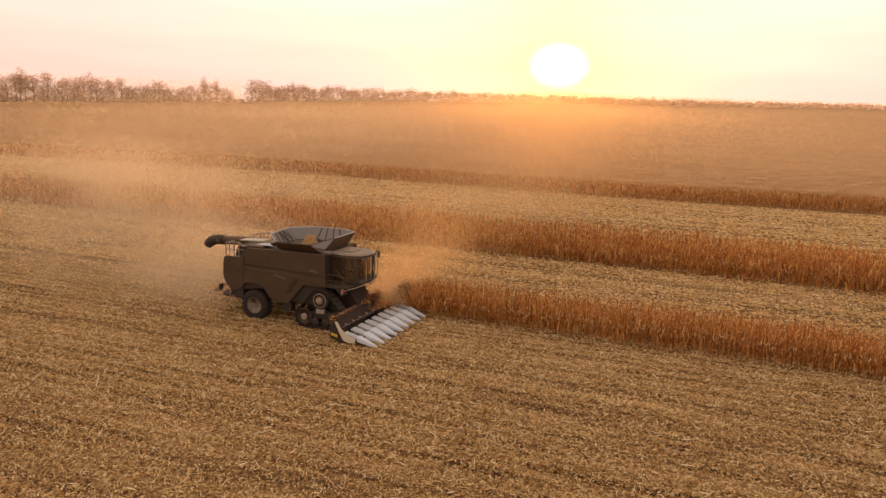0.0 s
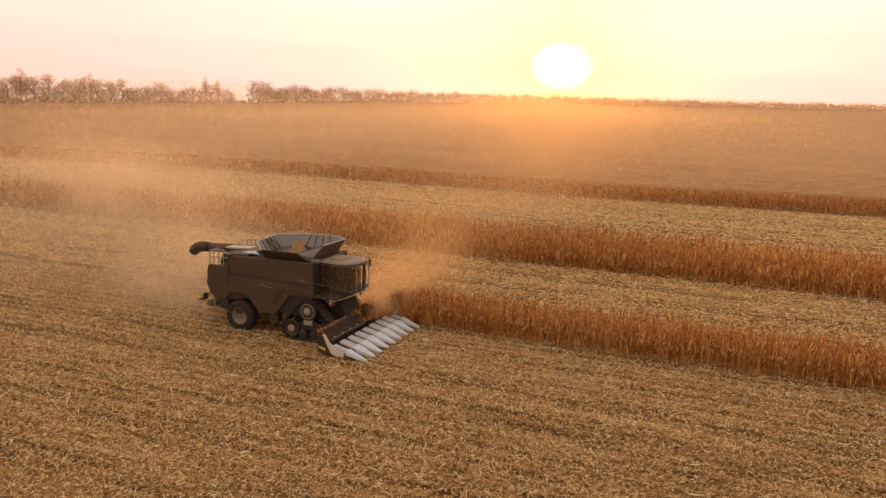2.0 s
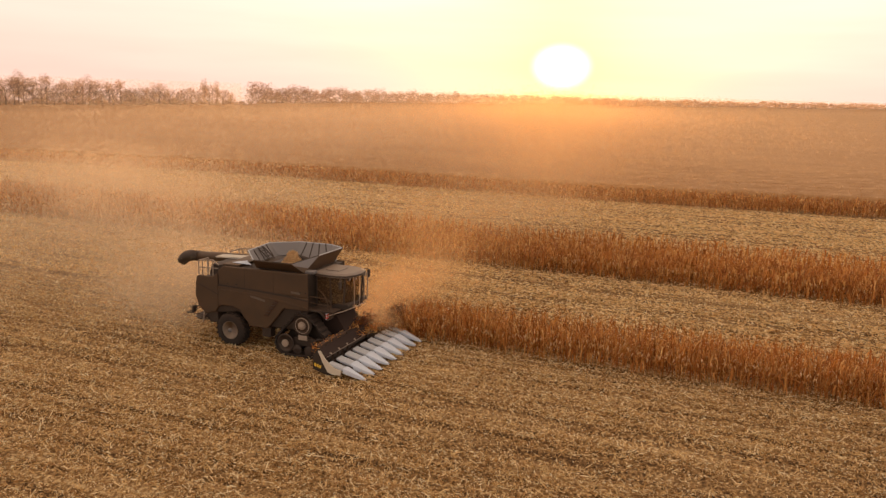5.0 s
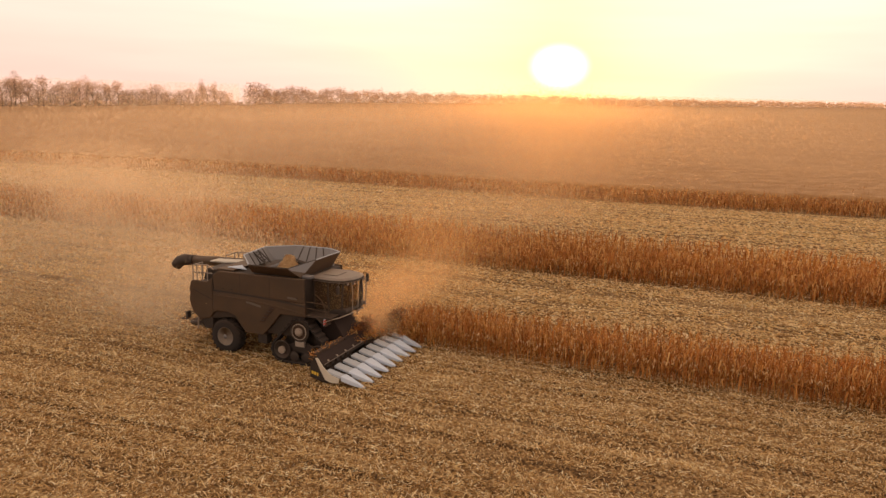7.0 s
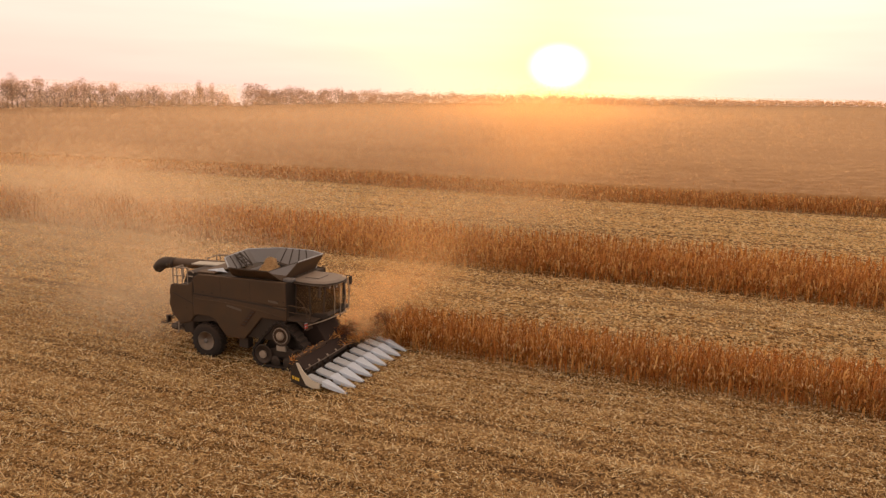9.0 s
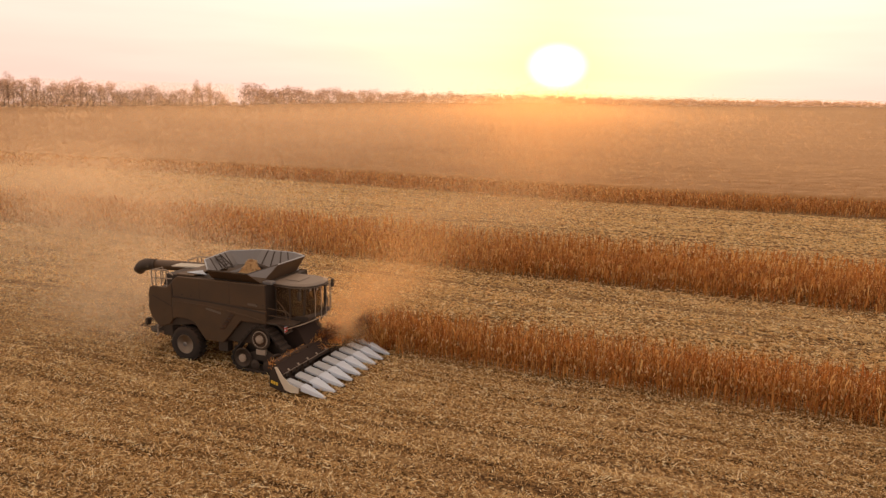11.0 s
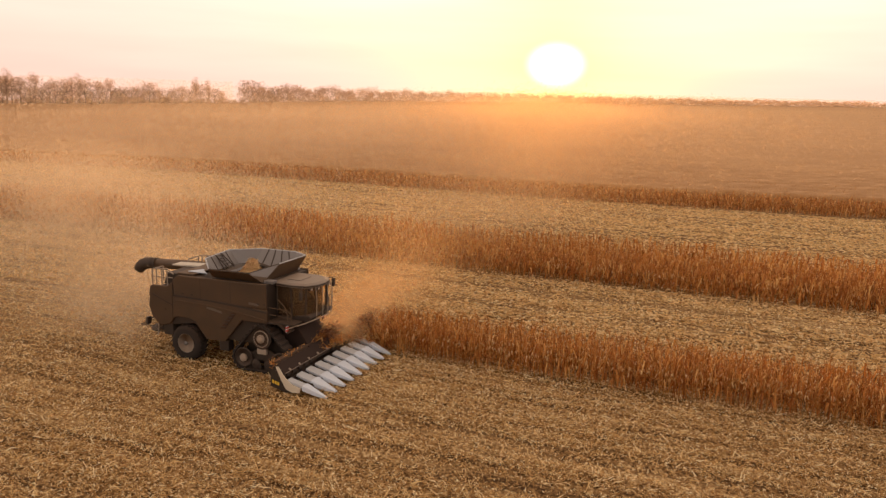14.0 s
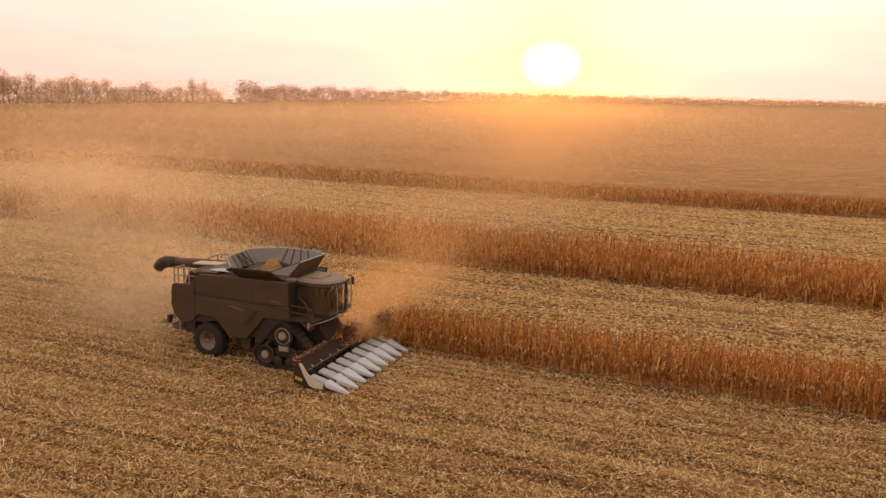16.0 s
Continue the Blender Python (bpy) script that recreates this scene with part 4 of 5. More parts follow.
        part("windscreen", plate([(xa, y0, 2.55), (xb, y1, 2.55), (tb, y1 * 0.96, 3.84), (ta, y0 * 0.96, 3.84)], 0.012), M_GLASS, h)
    part("cab_back", box(1.30, 1.36, -0.95, 0.95, 2.5, 3.85, 0.02), M_BLACK, h)
    seat = box(1.75, 2.15, -0.25, 0.25, 2.85, 2.98, 0.05)
    seat = merge(seat, box(1.62, 1.76, -0.25, 0.25, 2.9, 3.55, 0.05))
    part("seat", seat, M_BLACK, h)
    part("console", box(2.45, 2.6, -0.2, 0.2, 2.55, 3.15, 0.05), M_BLACK, h)
    part("steering_wheel", lathe([(0.19, -0.02), (0.21, 0.0), (0.19, 0.02), (0.17, 0.0)], (0, 0, 0), 20), M_BLACK, h).matrix_local = Matrix.Translation((2.42, 0, 3.2)) @ Matrix.Rotation(radians(60), 4, "Y") @ Matrix.Rotation(radians(90), 4, "X")
    for s in (-1, 1):
        arm = part("mirror_arm", tube([(2.7, s * 1.02, 3.88), (2.82, s * 1.35, 3.86), (2.84, s * 1.42, 3.72)], 0.022, 6), M_BLACK, h)
        part("mirror", box(2.80, 2.88, s * 1.42 - 0.10, s * 1.42 + 0.10, 3.42, 3.80, 0.03), M_BLACK, arm, "black mirror head on a long arm")
    # side platform, rails and warning board
    for s in (-1, 1):
        part("platform", prism([(1.32, 2.30), (2.62, 2.30), (2.66, 2.38), (1.32, 2.38)], s * 0.97, s * 1.68, 0.015), M_BLACK, h)
        rl = bmesh.new()
        tube([(1.40, s * 1.65, 2.38), (1.40, s * 1.65, 2.98), (2.30, s * 1.65, 2.95), (2.48, s * 1.62, 2.80), (2.48, s * 1.62, 2.38)], 0.022, 8, rl)
        tube([(1.40, s * 1.65, 2.68), (2.48, s * 1.63, 2.62)], 0.018, 6, rl)
        part("platform_rail", rl, M_DARK, h, "dark tubular rail along the cab platform")
        part("stair_rail", tube([(1.55, s * 1.2, 3.25), (2.0, s * 1.4, 3.05), (2.25, s * 1.55, 2.75), (2.30, s * 1.6, 2.4)], 0.024, 8), M_DARK, h)
    part("bumper_rail", tube([(2.32, -1.70, 2.16), (2.50, -1.66, 2.24), (2.86, -1.30, 2.34), (3.10, -0.80, 2.42), (3.20, -0.30, 2.46), (3.22, 0.30, 2.46)], 0.026, 8), M_RIM, h, "pale curved guard rail below the windscreen", True)
    for k, (fx, fy) in enumerate(((3.08, -0.58), (3.18, -0.22), (3.22, 0.16), (3.18, 0.52), (3.06, 0.82))):
        part("front_bar", tube([(fx, fy, 3.86), (fx + 0.05, fy, 3.3), (fx + 0.02, fy * 0.96, 2.46)], 0.016, 6), M_RIM, h, "dusty upright bar before the windscreen")
    bd = part("warning_board", box(2.30, 2.33, -1.78, -1.58, 2.02, 2.30, 0.008), M_WHITE, h, "small red and white warning board")
    for k in range(2):
        part("stripe", prism([(2.295, 2.06 + 0.13 * k), (2.335, 2.06 + 0.13 * k), (2.335, 2.13 + 0.13 * k), (2.295, 2.13 + 0.13 * k)], -1.785, -1.575, 0), M_RED, bd)
    hoses = bmesh.new()
    for k in range(3):
        tube([(3.02 + 0.03 * k, 0.55 - 0.14 * k, 3.70), (3.06 + 0.04 * k, 0.50 - 0.1 * k, 3.1), (2.98, 0.4 - 0.1 * k, 2.45), (2.85, 0.35, 2.1)], 0.018, 6, hoses)
    part("wiper_and_hose", hoses, M_BLACK, h)
    # feeder house
    part("feeder_house", prism([(1.5, 1.25), (2.45, 0.42), (2.95, 0.50), (2.85, 1.18), (2.3, 1.95), (1.5, 2.25)], -0.80, 0.80, 0.05), M_SHIELD, h, "dark sloping feeder housing")
    for s in (-1, 1):
        part("lift_cylinder", tube([(1.2, s * 0.9, 0.85), (2.55, s * 0.92, 0.65)], 0.06, 10), M_GREY, h)
    for s in (-1, 1):
        build_wheel(h, -3.0, s * 1.50, 0.80, 0.80, 0.56, s)
        build_track(h, s * 1.50, s)
        part("mudguard", prism([(-0.05, 2.30), (1.9, 2.30), (2.35, 1.95), (2.40, 2.0), (1.95, 2.38), (-0.05, 2.36)], s * 1.22, s * 1.76, 0.01), M_BLACK, h)
    return h


build_harvester()

# grain heaped in the tank: many kernels over a cone
cone_n = 26
def heap_top(r):
    """Height of the heap: a round fountain of grain over a flatter cone."""
    return 4.54 - 0.26 * (r / 0.32) ** 4 if r < 0.32 else 4.28 - 0.70 * (r - 0.32) / 0.63


v, f = [(-0.62, 0.10, heap_top(0.0))], []
rings = (0.12, 0.20, 0.26, 0.32, 0.6, 0.95)
for r in rings:
    for k in range(cone_n):
        a = 2 * math.pi * k / cone_n
        v.append((-0.62 + r * math.cos(a), 0.1 + r * math.sin(a), heap_top(r) + 0.02 * math.sin(3 * a + 9 * r)))
f += [(0, 1 + k, 1 + (k + 1) % cone_n) for k in range(cone_n)]
for i in range(len(rings) - 1):
    for k in range(cone_n):
        a, b, k2 = 1 + i * cone_n, 1 + (i + 1) * cone_n, (k + 1) % cone_n
        f += [(a + k, b + k, b + k2), (a + k, b + k2, a + k2)]
sets = [(np.array(v), np.array(f))]
n = 3200
rr, aa = np.sqrt(rng.uniform(0, 1, n)) * 0.9, rng.uniform(0, 6.28, n)
zz = np.where(rr < 0.32, 4.54 - 0.26 * (rr / 0.32) ** 4, 4.28 - 0.70 * (rr - 0.32) / 0.63) + np.abs(rng.normal(0, 0.035, n)) * (rr < 0.45)
c = np.stack([-0.62 + rr * np.cos(aa), 0.1 + rr * np.sin(aa), zz], 1)
sp = rng.normal(0, 0.02, (n, 4, 3))
tt = np.array([(0, 1, 2), (0, 2, 3), (0, 3, 1), (1, 3, 2)])
sets.append(((c[:, None] + sp).reshape(-1, 3), (tt[None] + 4 * np.arange(n)[:, None, None]).reshape(-1, 3)))
stuff("grain_heap", sets, M_GRAIN, "golden corn kernels heaped in the grain tank", "grain")


# ---- corn header ----
def build_header():
    yc, half = -0.22, 3.10
    h = thing("corn_header", "eight-row corn header with white snouts, fixed before the harvester", "corn header")
    y0, y1 = yc - half, yc + half
    part("back_wall", prism([(2.62, 0.30), (2.74, 0.30), (2.80, 1.18), (2.66, 1.18)], y0, y1, 0.015), M_DARK, h)
    part("top_beam", box(2.58, 2.80, y0, y1, 1.12, 1.28, 0.03), M_BEAM, h, "dusty steel beam along the back")
    part("trough", prism([(2.74, 0.30), (3.30, 0.28), (3.46, 0.42), (3.46, 0.48), (3.24, 0.34), (2.78, 0.36)], y0 + 0.05, y1 - 0.05, 0.008), M_BLACK, h)
    # cross auger: tube with two screw flights
    part("auger_tube", tube([(3.05, y0 + 0.06, 0.66), (3.05, y1 - 0.06, 0.66)], 0.10, 14), M_BLACK, h)
    for s in (-1, 1):
        bm = bmesh.new()
        turns, steps = 5.0, 110
        prev = None
        for k in range(steps + 1):
            a = 2 * math.pi * turns * k / steps
            yy = yc + s * (0.7 + (half - 0.85) * k / steps)
            ring = [bm.verts.new((3.05 + r * math.cos(a), yy + o, 0.66 + s * r * math.sin(a))) for r, o in ((0.09, 0), (0.20, 0), (0.20, 0.012), (0.09, 0.012))]
            if prev:
                for q in range(4):
                    bm.faces.new((prev[q], prev[(q + 1) % 4], ring[(q + 1) % 4], ring[q]))
            prev = ring
        part("auger_flight", bm, M_BLACK, h)
    for k in range(9):
        yy = yc - 2.8 + 0.7 * k
        part("back_rib", box(2.79, 2.83, yy - 0.03, yy + 0.03, 0.40, 1.10, 0.01), M_DARK, h)
    part("shield", prism([(2.80, 1.14), (2.84, 1.16), (3.20, 0.83), (3.17, 0.80)], y0 + 0.02, y1 - 0.02, 0.008), M_SHIELD, h, "dusty brown sheet sloping down over the auger")
    part("shield_lip", tube([(3.19, y0 + 0.04, 0.815), (3.19, y1 - 0.04, 0.815)], 0.022, 6), M_ROOF, h)
    part("trough_lip", box(3.30, 3.36, y0 + 0.04, y1 - 0.04, 0.44, 0.58, 0.015), M_SHIELD, h)
    for k in range(8):
        yy = yc - 2.625 + 0.75 * k
        part("stop_plate", prism([(3.12, 0.905), (3.20, 0.835), (3.215, 0.855), (3.135, 0.925)], yy - 0.05, yy + 0.05, 0.006), M_RIM, h, "small grey stop plate")
    # end panels with a pale arm and a yellow mark
    for s, yy in ((-1, y0), (1, y1)):
        a, b = sorted((yy, yy + s * 0.08))
        e = part("end_panel", prism([(2.58, 0.24), (3.30, 0.06), (3.62, 0.10), (3.30, 0.55), (2.98, 1.10), (2.60, 1.16)], a, b, 0.02), M_BLACK, h, "black end panel with a yellow mark")
        a, b = sorted((yy + s * 0.08, yy + s * 0.13))
        part("pale_arm", prism([(2.86, 1.12), (2.98, 1.14), (3.26, 0.76), (3.60, 0.48), (4.02, 0.38), (3.98, 0.16), (3.62, 0.13), (3.34, 0.22), (3.10, 0.62)], a, b, 0.015), M_CREAM, e, "cream side shield")
        a, b = sorted((yy + s * 0.08, yy + s * 0.086))
        for k in range(3):
            part("mark_bar", prism([(2.66 + 0.12 * k, 0.40 - 0.03 * k), (2.75 + 0.12 * k, 0.38 - 0.03 * k), (2.75 + 0.12 * k, 0.52 - 0.03 * k), (2.66 + 0.12 * k, 0.54 - 0.03 * k)], a, b, 0), M_YELLOW, e)
    # nine dividers: rear hood and pointed front snout
    for k in range(9):
        yy = yc - 3.0 + 0.75 * k
        w = 0.30 if 0 < k < 8 else 0.20
        d = new("divider")
        d.parent = h
        hood = bmesh.new()
        secs = [(3.38, 0.63, w * 0.80, 0.10), (3.76, 0.545, w * 0.84, 0.11), (4.18, 0.44, w * 0.84, 0.11)]
        loft(hood, secs, yy)
        part("rear_hood", hood, M_HOOD, d, "greyish white divider hood")
        sn = bmesh.new()
        secs = [(4.08, 0.485, w * 0.96, 0.22), (4.13, 0.495, w * 1.02, 0.23), (4.20, 0.475, w * 1.01, 0.22), (4.58, 0.325, w * 0.74, 0.18), (4.95, 0.18, w * 0.42, 0.12), (5.13, 0.105, w * 0.24, 0.05)]
        loft(sn, secs, yy)
        part("front_snout", sn, M_WHITE, d, "white pointed plastic snout")
        part("wear_tip", tube([(5.06, yy, 0.09), (5.20, yy, 0.045)], 0.03, 8, None, [0.05, 0.018]), M_BLACK, d, "black steel tip")
    for k in range(8):
        yy = yc - 2.625 + 0.75 * k
        part("row_unit", box(3.42, 4.25, yy - 0.15, yy + 0.15, 0.16, 0.34, 0.02), M_BLACK, h)
        for s in (-1, 1):
            part("gathering_chain", box(3.46, 4.22, yy + s * 0.07 - 0.03, yy + s * 0.07 + 0.03, 0.34, 0.39, 0.012), M_BLACK, h)
    part("skid", prism([(2.7, 0.0), (3.3, -0.01), (3.6, 0.10), (2.62, 0.30)], yc - 2.2, yc - 2.0, 0.01), M_BLACK, h)
    part("skid", prism([(2.7, 0.0), (3.3, -0.01), (3.6, 0.10), (2.62, 0.30)], yc + 2.0, yc + 2.2, 0.01), M_BLACK, h)


def loft(bm, secs, yy):
    """A hood from cross-sections (x, top z, half width, depth) with a rounded crown."""
    rings = []
    for x_, z_, w_, d_ in secs:
        prof = [(-1.0, -1.0), (-1.0, -0.36), (-0.93, -0.10), (-0.74, 0.0), (0.74, 0.0), (0.93, -0.10), (1.0, -0.36), (1.0, -1.0)]
        rings.append([bm.verts.new((x_, yy + a * w_, z_ + b * d_)) for a, b in prof])
    for a, c in zip(rings, rings[1:]):
        for k in range(8):
            bm.faces.new((a[k], a[(k + 1) % 8], c[(k + 1) % 8], c[k]))
    bm.faces.new(rings[0][::-1])
    bm.faces.new(rings[-1])


build_header()


# ---- trees and woods ----
def crown(cx_, cy_, base, height, width, n, leaf, seed, lumps=9, low=0.32):
    """Leaf tufts in several lumps round a crown, with gaps."""
    g = np.random.default_rng(seed)
    la, lr, lz = g.uniform(0, 6.28, lumps), g.uniform(0.0, 0.42, lumps) * width, g.uniform(low, 0.92, lumps)
    k = g.integers(0, lumps, n)
    p = g.normal(0, 1, (n, 3))
    p /= np.linalg.norm(p, axis=1)[:, None]
    p *= (g.uniform(0.35, 1, n) ** 0.5)[:, None] * np.array([0.24 * width, 0.24 * width, 0.15 * height])
    c = np.stack([cx_ + lr[k] * np.cos(la[k]), cy_ + lr[k] * np.sin(la[k]), base + lz[k] * height], 1) + p
    c[:, 2] = np.maximum(c[:, 2], base + 0.3)
    sp = g.normal(0, leaf, (n, 3, 3))
    return (c[:, None] + sp).reshape(-1, 3), np.arange(3 * n).reshape(-1, 3)


def tree(seed, height, width):
    """A bare-ish autumn tree at the origin: trunk, limbs, thin crown."""
    g = np.random.default_rng(seed)
    t = thing("tree", "half-bare autumn tree in a hazy field-edge row", "tree", "trees along the field edge")
    bm = tube([(0, 0, -0.3), (0.1, 0, height * 0.3), (0.0, 0.2, height * 0.62), (0.1, 0.1, height * 0.76)], 0.3, 7, None, [0.42, 0.32, 0.2, 0.05])
    part("trunk", bm, M_BARK, t)
    for k in range(11):
        a, z = g.uniform(0, 6.28), height * g.uniform(0.25, 0.7)
        ln = width * g.uniform(0.3, 0.5)
        part("limb", tube([(0, 0, z), (0.5 * ln * math.cos(a), 0.5 * ln * math.sin(a), z + 0.5 * ln), (ln * math.cos(a), ln * math.sin(a), z + ln * g.uniform(0.8, 1.3))], 0.1, 5, None, [0.18, 0.11, 0.04]), M_BARK, t)
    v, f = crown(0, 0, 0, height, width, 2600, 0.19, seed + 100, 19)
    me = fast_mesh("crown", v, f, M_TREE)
    ob = new("crown", me)
    ob.parent = t
    return t


def ring_place(az, dist):
    a = radians(az)
    return 19.0 + dist * math.sin(a), -30.0 + dist * math.cos(a)


TREES = [tree(201, 20, 12), tree(202, 17, 14), tree(203, 15, 13), tree(204, 22, 10)]
g = random.Random(5)
used = set()
az = -52.5
while az < -36.5:
    kind = g.choice([0, 1, 1, 2, 2, 2, 3])
    d = np.interp(az, [-53, -44, -36], [437, 488, 565]) + g.uniform(-9, 9)
    px, py = ring_place(az, d)
    sc = g.uniform(0.64, 0.90)
    m = Matrix.Translation((px, py, 0)) @ Matrix.Rotation(g.uniform(0, 6.28), 4, "Z") @ Matrix.Scale(sc, 4)
    if kind not in used:
        used.add(kind)
        TREES[kind].matrix_basis = m
    else:
        cpy = copy_thing(TREES[kind], m)
        cpy.scale = (sc, sc, sc)
    az += g.uniform(0.25, 0.55)
for kind in range(4):
    if kind not in used:
        px, py = ring_place(-50 + kind, 455)
        TREES[kind].matrix_basis = Matrix.Translation((px, py, 0))


def wood(a0, a1, d0, d1, h0, h1, step, n, leaf, seed):
    g = np.random.default_rng(seed)
    sets = []
    for i, a in enumerate(np.arange(a0, a1, step)):
        u = (a - a0) / (a1 - a0)
        for back in range(2):
            px, py = ring_place(a + g.uniform(-step, step), d0 + (d1 - d0) * u + back * 14 + g.uniform(-6, 6))
            hh = (h0 + (h1 - h0) * u) * g.uniform(0.8, 1.12) * (1 + 0.10 * math.sin(a * 2.3) + 0.07 * math.sin(a * 7.1))
            base = float(rise(a, 1700.0)) - 2.5
            sets.append(crown(px, py, base, hh + 2.5, hh * 0.9, n, leaf, int(seed * 1000 + i * 2 + back), 8, 0.08))
    return sets


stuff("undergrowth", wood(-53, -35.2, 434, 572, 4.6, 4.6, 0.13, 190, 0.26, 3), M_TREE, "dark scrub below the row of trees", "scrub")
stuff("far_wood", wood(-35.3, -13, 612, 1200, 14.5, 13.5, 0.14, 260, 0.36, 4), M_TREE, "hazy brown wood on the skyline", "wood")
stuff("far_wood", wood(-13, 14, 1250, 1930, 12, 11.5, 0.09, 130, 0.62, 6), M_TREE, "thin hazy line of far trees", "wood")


# ---- dust and haze ----
def motes(p, size):
    """Floating flakes of dust, one small triangle each, turned broadside to the low sun."""
    n = len(p)
    s = (size * rng.uniform(0.6, 1.3, n) if np.ndim(size) == 0 else size) / math.sqrt(COVER)
    a, spin = float(SUN_AZ) + rng.normal(0, 0.35, n), rng.uniform(0, 6.28, n)
    side = np.stack([np.cos(a), -np.sin(a), np.zeros(n)], 1)
    up = np.stack([np.zeros(n), rng.normal(0, 0.35, n), np.ones(n)], 1)
    rows = [p + (s * 0.62 * np.cos(spin + 2.094 * k))[:, None] * side + (s * 0.62 * np.sin(spin + 2.094 * k))[:, None] * up for k in range(3)]
    return np.stack(rows, 1).reshape(-1, 3), np.arange(3 * n).reshape(-1, 3)


def lumpy(p, scale, power):
    """Thins a cloud into billows."""
    q = p * scale
    f = np.sin(q[:, 0] + 1.7 * np.sin(q[:, 1] * 0.7)) + np.sin(q[:, 1] * 1.3 + 2.0 * np.sin(q[:, 2] * 1.1 + q[:, 0] * 0.4)) + np.sin(q[:, 2] * 1.9 + q[:, 0] * 0.8)
    keep = rng.uniform(0, 1, len(p)) < np.clip(0.55 + power * f, 0.03, 1)
    return p[keep]


def plume(n, line, radii, tall, top=6.0):
    line, radii = np.array(line, float), np.array(radii, float)
    u = rng.uniform(0, 1, n) ** 1.3 * (len(line) - 1)
    i = np.minimum(u.astype(int), len(line) - 2)
    fr = (u - i)[:, None]
    c = line[i] * (1 - fr) + line[i + 1] * fr
    r = (radii[i] * (1 - fr[:, 0]) + radii[i + 1] * fr[:, 0])[:, None]
    p = c + rng.normal(0, 1, (n, 3)) * r * np.array([1, 1, tall])
    low = rng.uniform(0, 1, len(p)) < np.exp(-(p[:, 2] / top) ** 2)
    return p[(p[:, 2] > 0.03) & (p[:, 2] < 10.8) & low]


def grown(p, base, by):
    """Flake sizes that grow with distance, to stay near a pixel in the camera's view."""
    return (base + by * np.hypot(p[:, 0] - 5, p[:, 1] + 5)) * rng.uniform(0.7, 1.3, len(p))


p = lumpy(lumpy(plume(PLUME_N, [(-7, 3.5, 0.8), (-14, 8, 1.8), (-25, 17, 3.3), (-39, 27, 2.8), (-52, 34, 2.2), (-66, 41, 2.0)], [1.6, 4.2, 6.6, 8.5, 9.5, 11], 0.40, 5.5), 0.19, 0.20), 0.55, 0.14)
stuff("dust_cloud", [motes(p, grown(p, 0.017, 0.00070))], M_DUST, "long pale dust cloud drifting away behind the harvester", "dust")
p = lumpy(plume(HEAD_N, [(3.0, 1.9, 1.1), (3.0, 3.6, 1.7), (2.6, 7, 2.3), (1.6, 12, 2.8), (-0.4, 19, 3.3), (-4, 27, 3.8)], [0.55, 0.9, 1.5, 2.4, 3.6, 5.0], 0.45), 0.7, 0.2)
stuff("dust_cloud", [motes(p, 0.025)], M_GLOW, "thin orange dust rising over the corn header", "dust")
p = lumpy(plume(REAR_N, [(-4.0, 0.8, 0.6), (-9, 1.4, 0.9), (-16, 2.6, 1.2), (-25, 4.5, 1.7), (-38, 8, 2.4)], [0.8, 2.0, 3.2, 4.6, 6.5], 0.40), 0.5, 0.25)
stuff("dust_cloud", [motes(p, 0.032)], M_DUST, "low pale dust whirling out behind the rear wheels", "dust")


def haze(n, x0, x1, y0, y1, top, size):
    p = np.stack([rng.uniform(x0, x1, n), rng.uniform(y0, y1, n), rng.exponential(top, n)], 1)
    p = p[p[:, 2] < 10.5]
    return motes(lumpy(p, 1.2 / top, 0.10), size)


stuff("haze", [haze(HAZE_0, -95, 60, 28, 66, 2.5, 0.036), haze(HAZE_1, -130, 90, 62, 150, 5, 0.07), haze(HAZE_2, -210, 160, 150, 280, 6, 0.13)], M_HAZE, "warm dusty haze hanging low over the far field", "haze")


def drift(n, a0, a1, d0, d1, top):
    """Old dust fanned about the camera to fit its view, in leaning billows that reach over the trees."""
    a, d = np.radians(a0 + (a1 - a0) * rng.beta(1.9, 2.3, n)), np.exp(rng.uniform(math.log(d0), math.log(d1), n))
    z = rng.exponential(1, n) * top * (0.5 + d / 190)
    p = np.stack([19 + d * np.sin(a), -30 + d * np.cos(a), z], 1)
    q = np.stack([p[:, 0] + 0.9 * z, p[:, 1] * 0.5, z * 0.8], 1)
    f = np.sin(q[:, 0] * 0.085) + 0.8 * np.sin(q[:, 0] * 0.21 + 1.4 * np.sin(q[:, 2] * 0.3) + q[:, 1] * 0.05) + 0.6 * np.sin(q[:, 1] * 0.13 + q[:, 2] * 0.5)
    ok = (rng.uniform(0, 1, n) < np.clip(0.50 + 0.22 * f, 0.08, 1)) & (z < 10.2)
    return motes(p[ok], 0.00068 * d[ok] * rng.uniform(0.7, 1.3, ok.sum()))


def sun_glow_flakes(n, spread_deg, lift, over=0.012):
    """Added orange flakes imitating the sun's glow, fanned out from the camera's place."""
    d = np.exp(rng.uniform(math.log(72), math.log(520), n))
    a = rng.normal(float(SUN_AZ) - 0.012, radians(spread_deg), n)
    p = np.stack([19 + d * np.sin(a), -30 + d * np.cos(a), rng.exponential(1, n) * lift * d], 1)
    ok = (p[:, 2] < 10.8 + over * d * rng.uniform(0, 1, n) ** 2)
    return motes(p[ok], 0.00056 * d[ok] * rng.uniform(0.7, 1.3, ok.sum()))


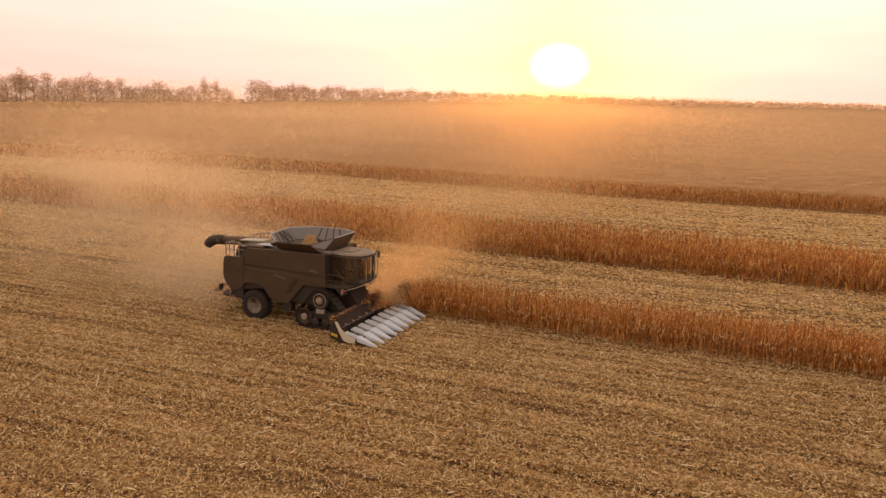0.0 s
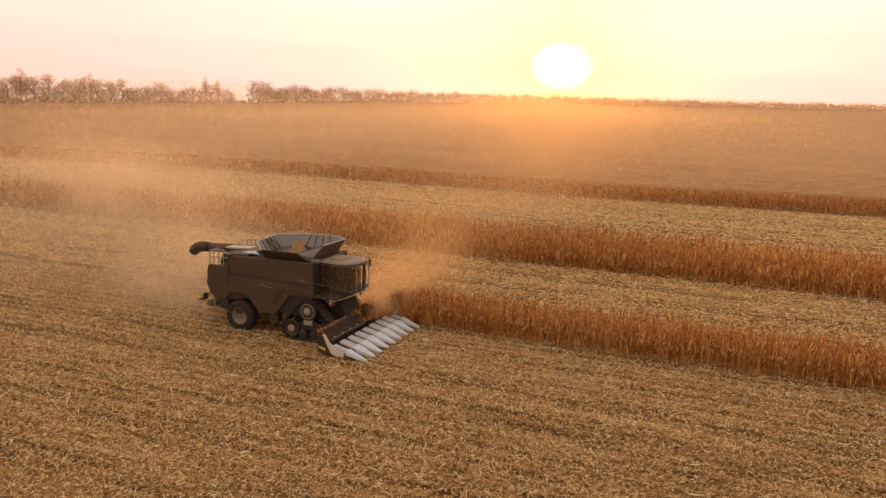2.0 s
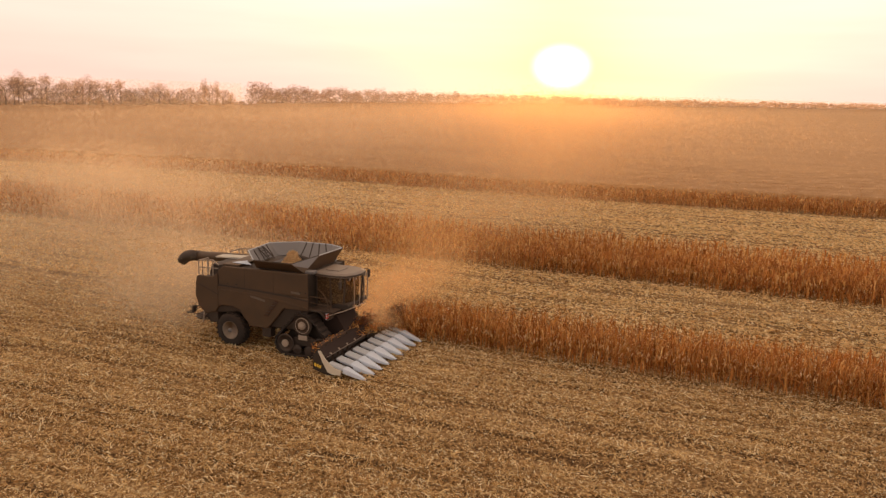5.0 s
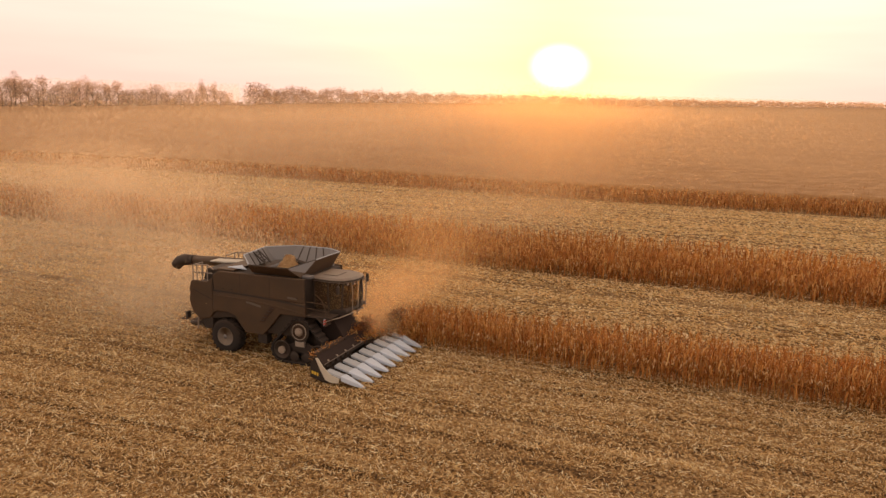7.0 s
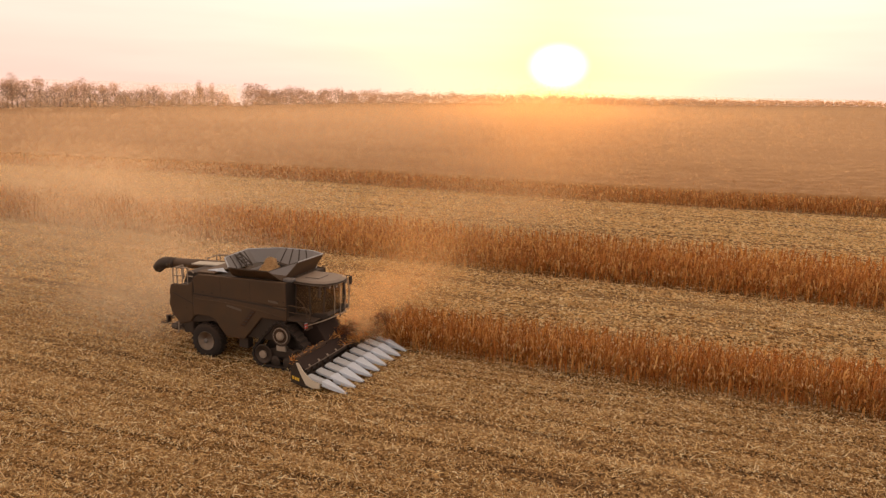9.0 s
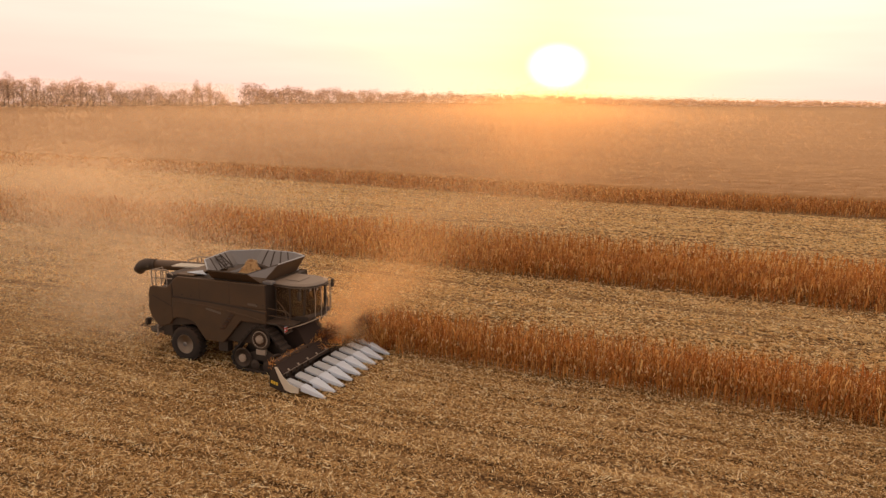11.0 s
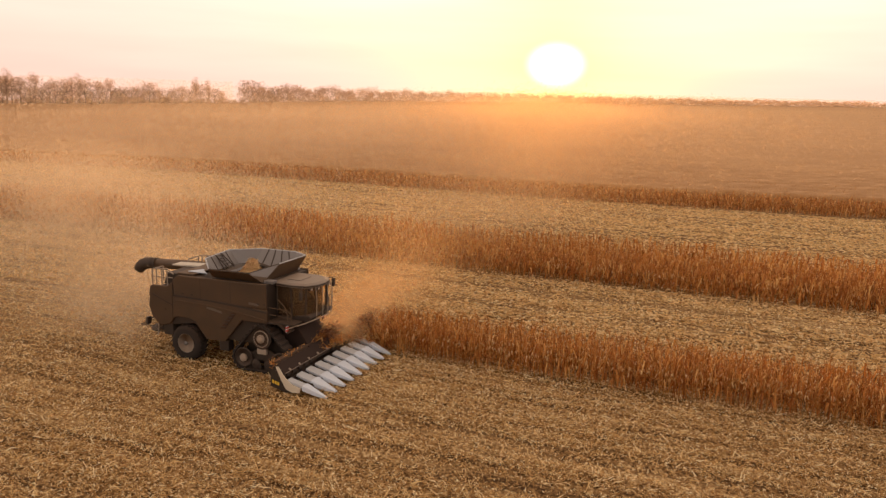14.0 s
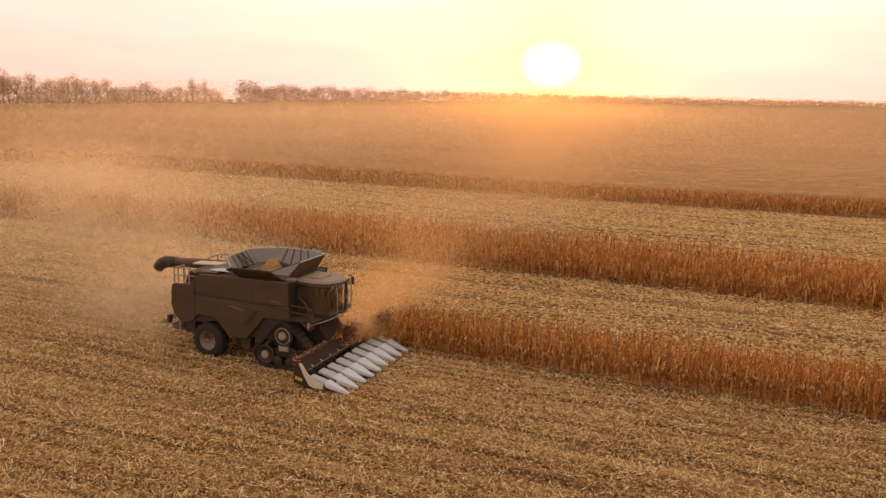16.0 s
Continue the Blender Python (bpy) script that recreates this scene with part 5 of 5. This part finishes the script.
def wood_haze(n, a0, a1, d0, d1, top):
    """Haze standing before the far woods, fanned about the camera to fit its view."""
    u = rng.uniform(0, 1, n)
    a, d = np.radians(a0 + (a1 - a0) * u), (d0 + (d1 - d0) * u) * rng.uniform(0.86, 0.95, n)
    p = np.stack([19 + d * np.sin(a), -30 + d * np.cos(a), top * (1 - rng.uniform(0, 1, n) ** 0.75)], 1)
    return motes(p, 0.00040 * d * rng.uniform(0.7, 1.3, n))


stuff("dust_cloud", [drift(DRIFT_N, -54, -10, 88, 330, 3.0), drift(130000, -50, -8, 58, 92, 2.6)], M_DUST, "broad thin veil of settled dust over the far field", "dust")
stuff("haze", [wood_haze(40000, -53, -36, 437, 565, 16), wood_haze(26000, -36, -13, 612, 1200, 14), wood_haze(34000, -13, 14, 1250, 1930, 17)], M_HAZE, "pinkish haze before the distant woods", "haze")
stuff("haze", [sun_glow_flakes(BANK_N, 4.0, 0.038), sun_glow_flakes(BANK_N // 2, 9.0, 0.034), sun_glow_flakes(BANK_N // 4, 1.9, 0.050, 0.022)], M_GLOW, "added dust flakes imitating the sun's glow over the field below it", "haze")


# ---- crop debris on the header ----
def tangle(n, centre, spread_, length):
    c = np.array(centre) + rng.normal(0, 1, (n, 3)) * np.array(spread_)
    d = rng.normal(0, 1, (n, 3))
    d[:, 2] *= 0.6
    d /= np.linalg.norm(d, axis=1)[:, None]
    ln = rng.uniform(*length, n)[:, None] * 0.5
    w = np.cross(d, rng.normal(0, 1, (n, 3)))
    w = w / np.linalg.norm(w, axis=1)[:, None] * rng.uniform(0.008, 0.03, n)[:, None]
    v = np.stack([c - d * ln - w, c - d * ln + w, c + d * ln + w * 0.4, c + d * ln - w * 0.4], 1)
    v[:, :, 2] = np.maximum(v[:, :, 2], 0.05)
    return v.reshape(-1, 3), (np.array([(0, 1, 2), (0, 2, 3)])[None] + 4 * np.arange(n)[:, None, None]).reshape(-1, 3)


stuff("crop_debris", [tangle(60, (2.74, 0.25, 1.34), (0.14, 0.30, 0.07), (0.12, 0.5)), tangle(240, (3.14, 1.3, 0.98), (0.20, 0.60, 0.06), (0.15, 0.5)), tangle(30, (2.72, -2.2, 1.30), (0.06, 0.7, 0.03), (0.1, 0.4)), tangle(40, (2.66, -3.3, 1.16), (0.06, 0.06, 0.10), (0.1, 0.3))], M_CORN, "torn corn leaves and stalks caught on the header", "debris")
stuff("torn_stalks", [grow(rng.normal(4.3, 0.3, 24), rng.normal(3.9, 0.6, 24), RICH, 1.6, 0.36)], M_CORN, "broken leaning corn stalks at the end of the strip", "corn")
# the clump's shade comes from this darker leaf colour
stuff("torn_leaves", [tangle(900, (3.30, 3.55, 1.12), (0.22, 0.42, 0.20), (0.10, 0.32)), tangle(300, (3.25, 2.6, 0.9), (0.25, 0.5, 0.18), (0.1, 0.35)), tangle(220, (2.95, 0.9, 1.4), (0.16, 0.35, 0.20), (0.1, 0.35))], M_SHADELEAF, "torn corn leaves with shade in their colour, pulled up where the header meets the strip", "corn")
